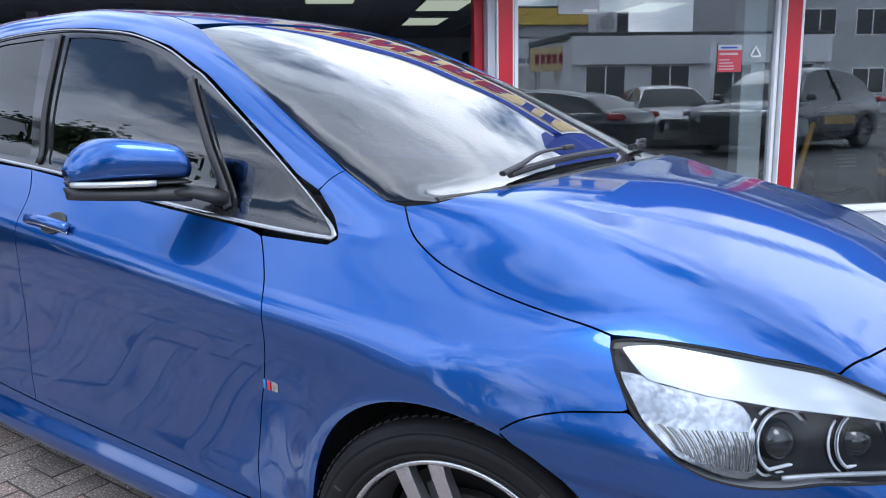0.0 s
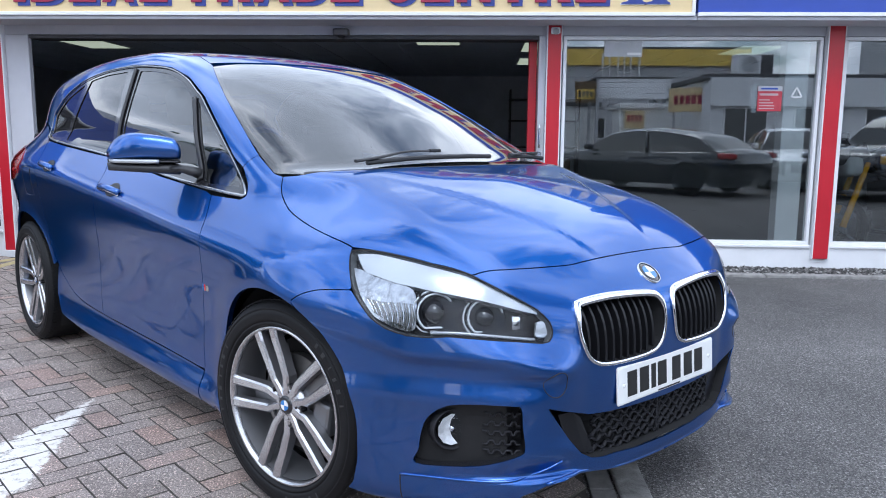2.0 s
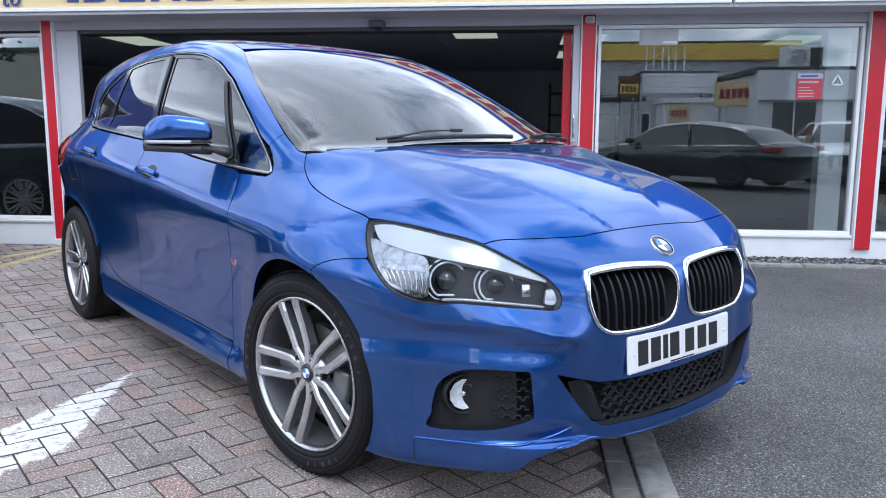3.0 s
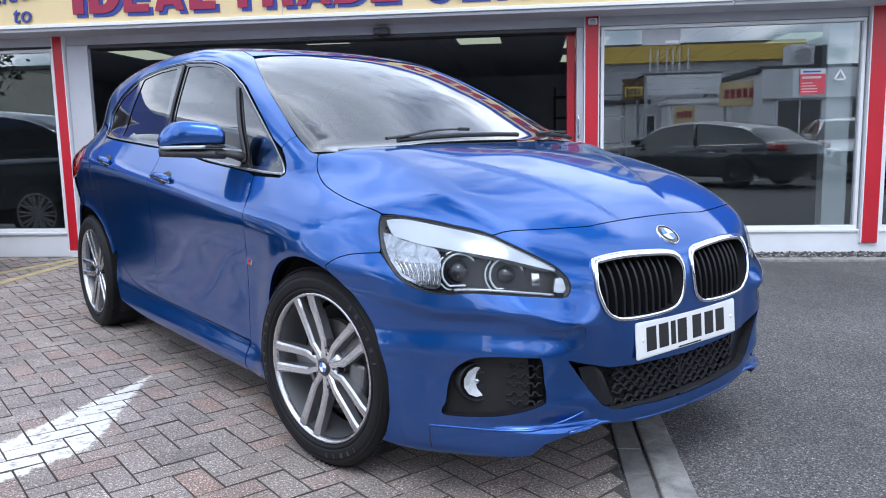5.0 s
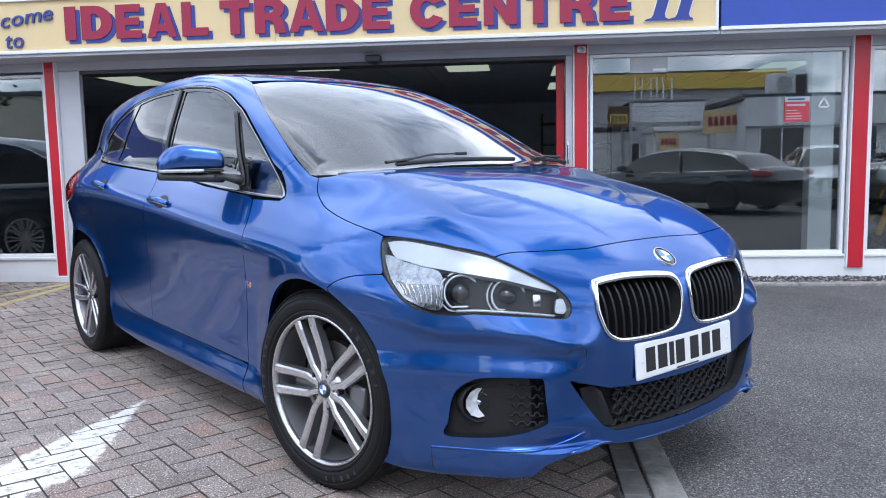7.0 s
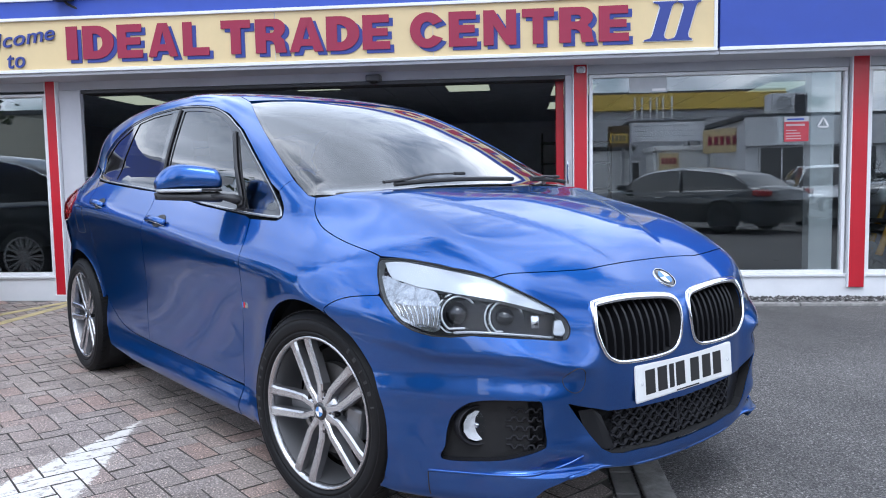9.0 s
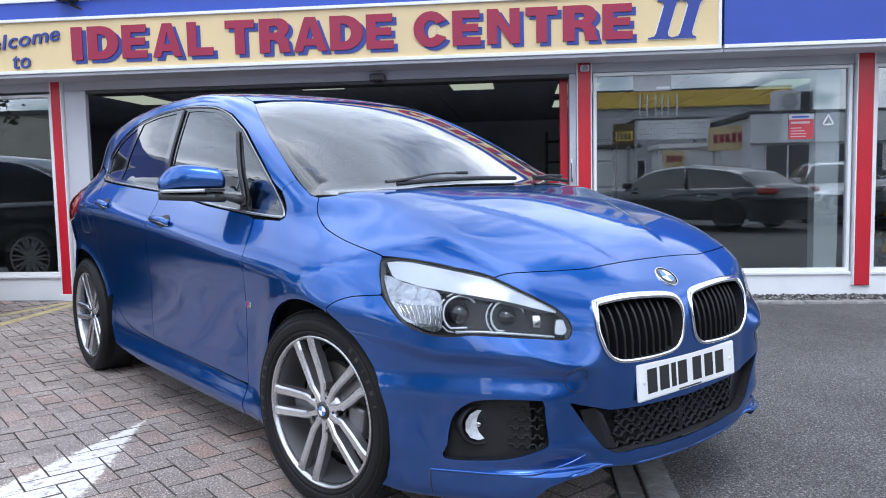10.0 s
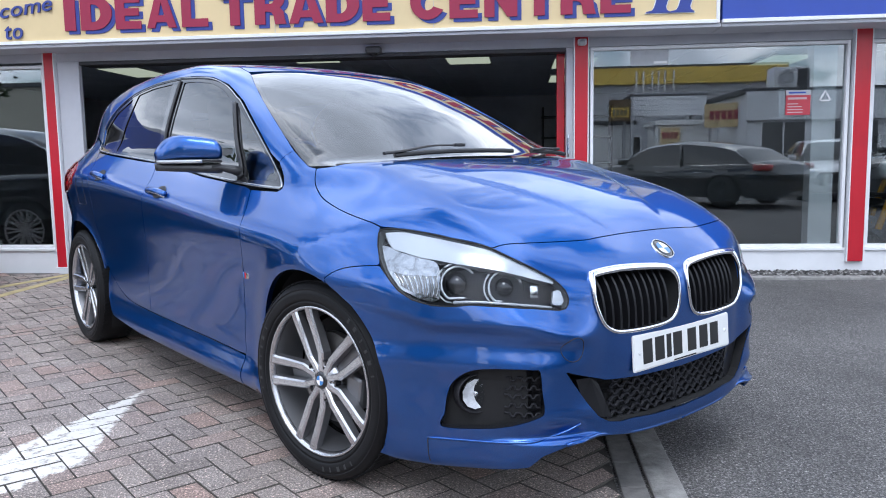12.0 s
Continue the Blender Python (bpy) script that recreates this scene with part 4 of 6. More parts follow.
# side glass, its black surround and the bright strip round it
DLO_TOP = [(-2.515, 1.155), (-2.530, 1.250), (-2.410, 1.345), (-2.20, 1.418), (-1.921, 1.456), (-1.639, 1.464), (-1.437, 1.453), (-1.243, 1.431), (-1.065, 1.383), (-.927, 1.324), (-.866, 1.297), (-.623, 1.160), (-.480, 1.071), (-.366, .988), (-.333, .962)]
DLO_LOW = [(-.345, .955), (-.587, .966), (-1.0, 1.000), (-1.243, 1.029), (-1.745, 1.071), (-2.2, 1.104), (-2.440, 1.126)]
DLO = even(loop_points(DLO_TOP + DLO_LOW, True, 5), .02)
dlo3 = side(*DLO)
PANES = {
    "front_quarter_glass": [(-.890, 1.288), (-.640, 1.150), (-.490, 1.056), (-.385, .982), (-.62, .985), (-.66, .990), (-.80, 1.18)],
    "front_door_glass": [(-.945, 1.300), (-1.075, 1.366), (-1.243, 1.413), (-1.437, 1.435), (-1.555, 1.440), (-1.535, 1.25), (-1.520, 1.070), (-1.2, 1.043), (-.715, 1.000), (-.83, 1.17)],
    "rear_door_glass": [(-1.690, 1.444), (-1.921, 1.438), (-2.110, 1.418), (-2.155, 1.28), (-2.215, 1.124), (-1.9, 1.100), (-1.625, 1.082), (-1.650, 1.25)],
    "rear_quarter_glass": [(-2.175, 1.402), (-2.385, 1.330), (-2.500, 1.240), (-2.488, 1.160), (-2.270, 1.130), (-2.215, 1.27)],
}
pane_loops = {k: side(*even(np.array(v), .03)) for k, v in PANES.items()}
panel("window_surround", dlo3, (0, 1, 0), GLOSS_BLACK, holes=tuple(pane_loops.values()), h=.03, off=-.004, skirt=.01)
for k, o in pane_loops.items():
    panel(k, o, (0, 1, 0), REAR_GLASS if k.startswith("rear") else SIDE_GLASS, h=.05, off=-.008, skirt=0, label="dark privacy glass" if k.startswith("rear") else "lightly tinted glass")
up_n = body_normal(dlo3)
strip_r = np.where(DLO[:, 1] < BELT(DLO[:, 0]) + .03, .0065, .0030)
both_sides("window_strip", tube_bm(dlo3 + .002 * up_n, strip_r, 8, True, .6, up_n), STRIP, label="brushed metal window strip")
pillar = [np.array([(-1.60, 1.45), (-1.575, 1.25), (-1.555, 1.07)]), np.array([(-.925, 1.300), (-.83, 1.18), (-.685, .993)])]
for c in pillar:
    q = side(*loop_points(c, False, 6))
    both_sides("window_post", tube_bm(q + .001 * body_normal(q), .013, 8, False, .4, body_normal(q)), TRIM_BLACK)

# windscreen and roof
SCREEN_SIDE = [(-1.078, .478), (-.90, .545), (-.741, .592), (-.501, .647), (-.349, .674), (-.235, .688)]
scr = [*[(x, -w) for x, w in SCREEN_SIDE], *[(x, -w) for x, w in [(-.135, .640), (-.100, .555), (-.080, .455), (-.060, .188)]], (-.057, 0)]
scr_ring = [*scr, *[(x, -y) for x, y in scr[::-1][1:]], (-1.112, .30), (-1.122, 0), (-1.112, -.30)]
panel("windscreen", over(*[(x, -y) for x, y in scr_ring]), (0, 0, -1), SCREEN, both=False, h=.04, off=-.004, skirt=0, label="windscreen glass mirroring the cloudy sky")
frit = [*[(x + .02 * (x < -1), -w + .02) for x, w in SCREEN_SIDE], (-.175, -.615), (-.140, -.53), (-.120, -.43), (-.100, -.188), (-.097, 0)]
frit_ring = [*frit, *[(x, -y) for x, y in frit[::-1][1:]], (-1.088, .29), (-1.098, 0), (-1.088, -.29)]
panel("windscreen_border", over(*[(x, -y) for x, y in scr_ring]), (0, 0, -1), GLOSS_BLACK, both=False, holes=(over(*[(x, -y) for x, y in frit_ring]),), h=.03, off=-.0065, skirt=0)
ROOF_SIDE = [(-1.30, .44), (-1.7, .475), (-2.2, .48), (-2.7, .46), (-3.15, .42)]
roof = [(-1.120, -.47), *[(x, -w) for x, w in ROOF_SIDE], (-3.27, -.2), (-3.29, 0)]
roof_ring = [(-1.126, 0), (-1.118, -.30), *roof, *[(x, -y) for x, y in roof[::-1][1:]], (-1.118, .30)]
panel("roof", over(*[(x, -y) for x, y in roof_ring]), (0, 0, -1), BLUE, both=False, h=.05, shrink=GAP)
# pillar and roof frame between glass and roof
frame_in = np.vstack([over((-.36, .676), *SCREEN_SIDE[::-1][2:]), over((-1.120, .47), *ROOF_SIDE)])
frame_out = side(*[(x, z) for x, z in [(-.405, 1.048), *[(x + .006 * (x > -1.2), z + .007) for x, z in DLO_TOP[::-1][2:]]]])
tail_up = side((-2.60, 1.19), (-2.9, 1.24), (-3.12, 1.30))
panel("roof_frame", np.vstack([frame_in, tail_up[::-1], frame_out[::-1]]), (-.05, .72, -.69), BLUE, h=.03, shrink=.0012, skirt=.015)

# doors, sill and rear quarter
DOOR_LOW = [(-.613, .313), (-.87, .318), (-1.157, .321), (-1.479, .326), (-1.605, .330)]
DOOR_TAIL = loop_points([(-1.605, .330), (-1.839, .342), (-1.984, .368), (-2.097, .416), (-2.198, .482), (-2.278, .583), (-2.328, .709), (-2.318, .811), (-2.300, .92), (-2.335, 1.010), (-2.39, 1.075), (-2.445, 1.116)], False, 5)
panel("front_door", np.vstack([side(*DOOR_FRONT[1:]), side((-.587, .958), (-1.0, .992), (-1.243, 1.021)), side(*DOOR_MID[:-3]), side(*DOOR_LOW[::-1])]), (0, 1, 0), BLUE, h=.024, shrink=GAP)
panel("rear_door", np.vstack([side(*DOOR_MID[:-3]), side(*DOOR_TAIL), side((-2.2, 1.096), (-1.745, 1.063))]), (0, 1, 0), BLUE, h=.024, shrink=GAP)
sill_top = [(x, z - .0015) for x, z in [(-.55, .310), *DOOR_LOW[:-1], *DOOR_TAIL] if x > -2.2]
REAR_ARCH = (-2.630, .402)
panel("sill", side(*sill_top, (-2.204, .475), (-2.222, .40), (-2.226, .33), (-2.19, .285), (-2.10, .245), (-1.7, .205), (-1.0, .185), (-.55, .195)), (0, 1, 0), BLUE, h=.02, shrink=.001, skirt=.04)
panel("rear_quarter", np.vstack([side(*[q for q in DOOR_TAIL[::-1] if q[0] < -2.206]), arch(REAR_ARCH[0], 22, 174, REAR_ARCH[1]), side((-3.03, .30), (-3.2, .28), (-3.3, .5), (-3.3, .8), (-3.3, 1.02), (-3.12, 1.296), (-2.9, 1.236), (-2.62, 1.188), (-2.53, 1.150))]), (0, 1, 0), BLUE, h=.03, shrink=GAP)
panel("tail_lamp", side((-2.60, 1.015), (-2.62, .945), (-2.72, .905), (-2.95, .88), (-3.28, .86), (-3.28, 1.07), (-2.95, 1.075), (-2.70, 1.06)), (0, 1, 0), RED_LAMP, h=.04, off=.006)

flap = loop_points([(-2.42, .83), (-2.53, .83), (-2.545, .85), (-2.545, .955), (-2.53, .975), (-2.42, .975), (-2.405, .955), (-2.405, .85)], True, 4)
q = side(*flap)
part("fuel_flap_joint", tube_bm(q, .0016, 6, True), TRIM_BLACK, car)
both_sides("bumper_lip", tube_bm(loop_points(low_edge[7:-1] + np.array((-.004, 0, .002)), False, 3), .006, 8), BLUE)

lip_line = np.vstack([side((.500, .252)), front((.738, .253), (.70, .254), (.64, .256), (.58, .259), (.53, .266), (.48, .281), (.445, .300))])
lip_line = even(loop_points(lip_line, False, 6), .02, False)
both_sides("lip_edge", tube_bm(lip_line + .001 * body_normal(lip_line), .0042, 8, False, .9, body_normal(lip_line)), BLUE)
lip_end = side(*[(.500, z) for z in np.linspace(.250, .180, 8)])
both_sides("lip_joint", tube_bm(lip_end, .0018, 6), TRIM_BLACK)

# dark inner shell closes the gaps
uu, vv = np.meshgrid(np.linspace(-3.42, .74, 90), np.linspace(.24, 1.0, 30), indexing="ij")
p, hit = cast(np.stack([uu.ravel(), np.full(uu.size, -1.2), vv.ravel()], 1), np.array([0, 1., 0]), 1.2)
p = p - .03 * body_normal(p)
for x0, r0 in ((.018, .39), (-2.63, .425)):
    hit &= np.hypot(p[:, 0] - x0, p[:, 2] - .325) > r0
hit &= ~((p[:, 0] > -.5) & (p[:, 2] > .60)) & (p[:, 2] < BELT(p[:, 0]) - .03)
ix = np.arange(uu.size).reshape(uu.shape)
quads = [(ix[i, j], ix[i + 1, j], ix[i + 1, j + 1], ix[i, j + 1]) for i in range(89) for j in range(29)]
quads = [q for q in quads if hit[list(q)].all()]
for s in (1, -1):
    me = data_mesh("inner_shell", p * np.array([1, s, 1]), quads)
    put_mesh("inner_shell", me, INNER, car)
part("underbody", box_bm((-3.3, -.70, .16), (.45, .70, .24), .03), INNER, car)
part("front_core", box_bm((.30, -.42, .24), (.70, .42, .66), .02), INNER, car)
part("firewall", box_bm((-.30, -.62, .24), (-.22, .62, .98), .01), INNER, car)
part("bonnet_lining", box_bm((-.2, -.55, .60), (.45, .55, .70), .02), INNER, car)

# wheel arch liners
for x0, r0 in ((.012, .392), (-2.64, .415)):
    bm = bmesh.new()
    seg = [(x0 + r0 * math.cos(a), 0.325 + r0 * math.sin(a)) for a in np.linspace(-.45, math.pi + .45, 40)]
    a = [bm.verts.new((x, -.80, z)) for x, z in seg]
    b = [bm.verts.new((x, -.50, z)) for x, z in seg]
    for i in range(39):
        bm.faces.new((a[i], a[i + 1], b[i + 1], b[i]))
    bm.faces.new(b)
    both_sides("arch_liner", bm, INNER)


# ---------- wheels ----------
def make_wheel(cx, steer):
    """Right-hand wheel; its outer face looks to -y."""
    hub_at = pose(cx, -.742 if cx > -1 else -.718, .333, 0, 0, steer)
    to = hub_at @ pose(0, 0, 0, 90, 0, 0)  # z of the lathe turns to -y
    wheel = part("wheel", lathe_bm([(.239, .088), (.2425, .102), (.248, .104), (.2535, .099), (.2535, .088), (.247, .080), (.240, .060), (.236, .0), (.236, -.09), (.245, -.10), (.216, -.10), (.226, -.02), (.232, .06), (.239, .088)], 72, to), ALLOY, car, "double-spoke alloy wheel", True)
    tyre_profile = [(.243, -.095), (.262, -.108), (.290, -.112), (.312, -.102), (.322, -.085), (.325, -.05), (.325, .05), (.322, .085), (.312, .102), (.305, .106), (.3042, .1085), (.3010, .1098), (.3002, .1085), (.2965, .1095), (.2955, .1115), (.287, .1125), (.274, .112), (.2675, .1100), (.2668, .1080), (.2640, .1075), (.2630, .1100), (.2570, .1085), (.252, .098)]
    tyre_profile = [(.243 + (r - .243) * 1.098, h) for r, h in tyre_profile]
    part("tyre", lathe_bm(tyre_profile, 72, to), RUBBER, wheel, "black low-profile tyre", True)
    tread = bmesh.new()
    for k in range(96):
        for s in (-1, 1):
            box_bm((-.0065, .052, .3295), (.0065, .093, .3330), 0, bm=tread, m=hub_at @ pose(0, 0, .0, 0, 3.75 * k + (1.9 if s > 0 else 0), 0) @ pose(0, 0, 0, 0, 0, 0 if s > 0 else 180) @ pose(0, 0, 0, 0, 0, 18))
    tread = part("tread", tread, RUBBER, wheel)
    tagged(tread, kind="stuff")
    marks = bmesh.new()
    for k in [*range(2, 8), *range(20, 27), *range(37, 42)]:
        box_bm((.281, -.0085, .1115), (.297, .0045 - .004 * (k % 3), .1135), .0008, bm=marks, m=to @ pose(0, 0, 0, 0, 0, 7.5 * k))
    tagged(part("sidewall_mark", marks, SIDE_MARK, wheel), kind="stuff")
    for k in range(5):
        for s in (-1, 1):
            bm = bmesh.new()
            rows = []
            for r, off, w, face, depth in ((.030, .012, .014, .080, .040), (.060, .020, .013, .082, .040), (.085, .030, .0135, .084, .038), (.150, .034, .0145, .090, .034), (.210, .036, .016, .098, .030), (.245, .039, .018, .1000, .028)):
                c = s * off
                rows.append([bm.verts.new((r, c + a * w, f)) for a, f in ((-1, face - depth), (-1, face - .006), (-.62, face), (.62, face), (1, face - .006), (1, face - depth))])
            for a, b in zip(rows, rows[1:]):
                for i in range(5):
                    bm.faces.new((a[i], a[i + 1], b[i + 1], b[i]))
            bmesh.ops.recalc_face_normals(bm, faces=bm.faces)
            bm.faces.ensure_lookup_table()
            for f in bm.faces:
                f.material_index = 0 if abs(f.normal.z) > .5 else 1
            bm.transform(to @ pose(0, 0, 0, 0, 0, -(108 + 72 * k)))
            part("spoke", bm, (ALLOY, ALLOY_DARK), wheel)
        bm = prism_bm([(.05, -.020), (.078, -.028), (.185, -.024), (.19, 0), (.185, .024), (.078, .028), (.05, .020)], .012, to @ pose(0, 0, .048, 0, 0, -(108 + 72 * k)))
        part("spoke_web", bm, ALLOY_DARK, wheel)
        # black disc over the hub: the bolt hole's shade is put into its colour
        part("wheel_bolt", lathe_bm([(0, .058), (.009, .058), (.0095, .0625), (.0155, .0635), (.0165, .060), (.0165, .04)], 14, to @ pose(0, 0, 0, 0, 0, -(108 + 36 + 72 * k)) @ pose(.057, 0, .0165)), GLOSS_BLACK, wheel)
    part("hub", lathe_bm([(0, .078), (.036, .079), (.050, .076), (.068, .066), (.074, .05), (.074, .03)], 40, to), ALLOY, wheel, smooth=True)
    part("hub_cap", lathe_bm([(0, .0845), (.024, .0840), (.0285, .081), (.030, .078)], 32, to), GLOSS_BLACK, wheel, smooth=True)
    for q in range(4):
        poly = [(0, 0)] + [(.0165 * math.cos(a), .0165 * math.sin(a)) for a in np.linspace(q * math.pi / 2, (q + 1) * math.pi / 2, 7)]
        part("cap_inlay", prism_bm(poly, .002, to @ pose(0, 0, .0862)), BADGE_BLUE if q % 2 else BADGE_WHITE, wheel)
    part("brake_disc", lathe_bm([(.05, .03), (.152, .03), (.152, .005), (.05, .005)], 48, to), STEEL, wheel)
    part("brake_caliper", box_bm((.09, -.055, .0), (.165, .055, .055), .012, m=to @ pose(0, 0, 0, 0, 0, -10)), ALLOY_DARK, wheel)
    part("barrel", lathe_bm([(.236, .084), (.229, .055), (.222, .010), (.214, -.015)], 64, to), ALLOY_DARK, wheel, smooth=True)
    part("wheel_back", lathe_bm([(0, -.02), (.2, -.02), (.2, -.03), (0, -.03)], 32, to), INNER, wheel)
    return wheel


for cx, steer in ((.010, 9), (-2.67, 0)):
    w = make_wheel(cx, steer)
    far_wheel = copy_thing(w, pose(2 * cx, 0, 0, 0, 0, 180))


# ---------- lamps, grille and trim of the blue car ----------
def ring_bm(outline, width, lift, sink):
    """A raised frame that follows an outline on the body."""
    n = body_normal(outline)
    return tube_bm(outline + lift * n, width, 10, True, sink, n)


lamp_loop = even(loop_points(LAMP, True, 3), .015)
for cover in panel("headlamp", lamp_loop, LAMP_WAY, LENS, h=.03, off=.001, skirt=0, shrink=.004, label="clear headlamp cover"):
    cover.visible_shadow = False
panel("lamp_housing", lamp_loop, LAMP_WAY, LAMP_DARK, h=.03, off=-.042, skirt=0)
both_sides("lamp_seal", tube_bm(on(lamp_loop, np.array(LAMP_WAY) / np.linalg.norm(LAMP_WAY), .5, 1.2) - .002 * body_normal(lamp_loop), .0030, 8, True, .7, body_normal(lamp_loop)), INNER)
wall = bmesh.new()
pn = body_normal(lamp_loop)
va = [wall.verts.new(q) for q in lamp_loop - .002 * pn]
vb = [wall.verts.new(q) for q in lamp_loop - .045 * pn]
for i in range(len(va)):
    j = (i + 1) % len(va)
    wall.faces.new((va[i], va[j], vb[j], vb[i]))
both_sides("lamp_wall", wall, BROW)
brow = np.array([(0.321, -0.759, 0.836), (0.369, -0.731, 0.839), (0.454, -0.692, 0.825), (0.604, -0.607, 0.795), (0.697, -0.542, 0.745), (0.755, -0.476, 0.700), (0.720, -0.537, 0.719), (0.659, -0.609, 0.744), (0.554, -0.686, 0.763), (0.453, -0.735, 0.778), (0.361, -0.768, 0.798)])
panel("lamp_brow", even(brow, .02), LAMP_WAY, BROW, h=.03, off=-.008, skirt=.03, shrink=-.004, label="white daytime-light brow")
refl = np.array([(0.328, -0.781, 0.801), (0.364, -0.769, 0.793), (0.456, -0.738, 0.772), (0.504, -0.717, 0.761), (0.529, -0.730, 0.703), (0.532, -0.741, 0.653), (0.490, -0.766, 0.661), (0.431, -0.791, 0.686), (0.376, -0.796, 0.735)])
panel("side_reflector", even(refl, .02), LAMP_WAY, REFLECTOR, h=.03, off=-.014, skirt=.03, shrink=-.005, label="faceted bright reflector")
lamp_in = np.array(LAMP_WAY) / np.linalg.norm(LAMP_WAY)
fan_a = loop_points([(.385, -.785, .728), (.425, -.770, .722), (.470, -.745, .722), (.512, -.722, .722)], False, 8)
fan_b = loop_points([(.420, -.785, .692), (.455, -.770, .674), (.490, -.752, .664), (.522, -.735, .660)], False, 8)
for k in range(len(fan_a)):
    q = on(loop_points([fan_a[k], (fan_a[k] + fan_b[k]) / 2 + (.006, 0, -.002), fan_b[k]], False, 4), lamp_in, .5, 1.2)
    both_sides("reflector_rib", tube_bm(q - .0135 * body_normal(q), .0014, 6), STEEL if k % 3 else CHROME)
way = np.array((.80, -.52, .15)) / np.linalg.norm((.80, -.52, .15))
for q, r in (((0.579, -0.692, 0.703), .050), ((0.675, -0.602, 0.693), .047)):
    q = np.array(q) - .030 * way
    to = Matrix.Translation(q) @ Vector(way).to_track_quat("Z", "Y").to_matrix().to_4x4()
    hexa = [(r * math.cos(a), max(r * math.sin(a), -.80 * r), 0) for a in np.linspace(0, 2 * math.pi, 41)[:-1]]
    both_sides("light_ring", tube_bm([tuple(to @ Vector(h)) for h in hexa], .0032, 8, True), RING_CLEAR, label="daytime light ring")
    arc = [(1.27 * r * math.cos(a), max(1.20 * r * math.sin(a), -1.0 * r), -.004) for a in np.linspace(.30 * math.pi, 2.25 * math.pi, 44)]
    both_sides("outer_ring", tube_bm([tuple(to @ Vector((-x, y, z))) for x, y, z in arc], .0024, 8), RING_CLEAR)
    both_sides("ring_shade", tube_bm([tuple(to @ Vector((-x * 1.06, y * 1.04, z - .006))) for x, y, z in arc[2:22]], .0050, 8), SATIN_CHROME)
    both_sides("bezel", lathe_bm([(r * 1.12, .006), (r * 1.0, -.004), (r * .78, -.012), (r * .70, -.018)], 32, to), LAMP_DARK)
    both_sides("projector_lens", lathe_bm([(r * .72, -.02), (r * .66, -.006), (r * .45, .008), (r * .2, .014), (0, .016)], 32, to), GLOSS_BLACK, label="dark glass projector lens")
led = np.array([(0.752, -0.490, 0.679), (0.761, -0.472, 0.683), (0.772, -0.467, 0.648), (0.769, -0.480, 0.640), (0.757, -0.502, 0.644)])
panel("corner_light", even(led, .008), LAMP_WAY, BROW, h=.012, off=-.012, skirt=.01)
both_sides("inner_reflector", box_bm((-.012, -.018, -.004), (.012, .018, .004), .003, m=Matrix.Translation((0.708, -0.530, 0.676)) @ Vector(way).to_track_quat("Z", "Y").to_matrix().to_4x4()), CHROME)
low_strip = on([(0.758, -0.503, 0.637), (0.712, -0.569, 0.647), (0.626, -0.665, 0.656), (0.576, -0.710, 0.653)], (-.62, .72, 0), .5, 1.2)
both_sides("lamp_strip", tube_bm(loop_points(low_strip, False, 5) - np.array(way) * .02, .004, 6), BROW)

# kidney grilles
kid = even(KIDNEY, .012)
both_sides("grille_surround", ring_bm(kid, .0062 + .0065 * np.clip((kid[:, 2] - .66) / .05, 0, 1), .003, .8), CHROME, label="chrome grille surround")
back = bmesh.new()
face = back.faces.new([back.verts.new(q) for q in KIDNEY - np.array((.075, 0, 0))])
va, vb = [back.verts.new(q) for q in KIDNEY - np.array((.002, 0, 0))], face.verts[:]
for i in range(len(va)):
    j = (i + 1) % len(va)
    back.faces.new((va[i], va[j], vb[j], vb[i]))
both_sides("grille_back", back, INNER, smooth=False)
ky, kz = KIDNEY[:, 1], KIDNEY[:, 2]
for w in np.linspace(.062, .342, 10):
    inside = [z for z in np.linspace(.53, .73, 81) if within(np.stack([-ky, kz], 1), np.array([(w, z)]))[0]]
    z0, z1 = min(inside), max(inside)
    zz = np.linspace(z0, z1, 9)
    f = front(*[(w, z) for z in zz])
    bm = bmesh.new()
    rows = []
    for q, z in zip(f, zz):
        b = .020 * ((z - z0) / (z1 - z0)) ** 2
        rows.append([bm.verts.new((q[0] - x, q[1] + y, q[2])) for x, y in ((.048 + b, -.0045), (.014 + b, -.0045), (.010 + b, 0), (.014 + b, .0045), (.048 + b, .0045))])
    for a, b in zip(rows, rows[1:]):
        for i in range(4):
            bm.faces.new((a[i], a[i + 1], b[i + 1], b[i]))
    bmesh.ops.recalc_face_normals(bm, faces=bm.faces)
    both_sides("grille_bar", bm, BAR_BLACK, smooth=False)

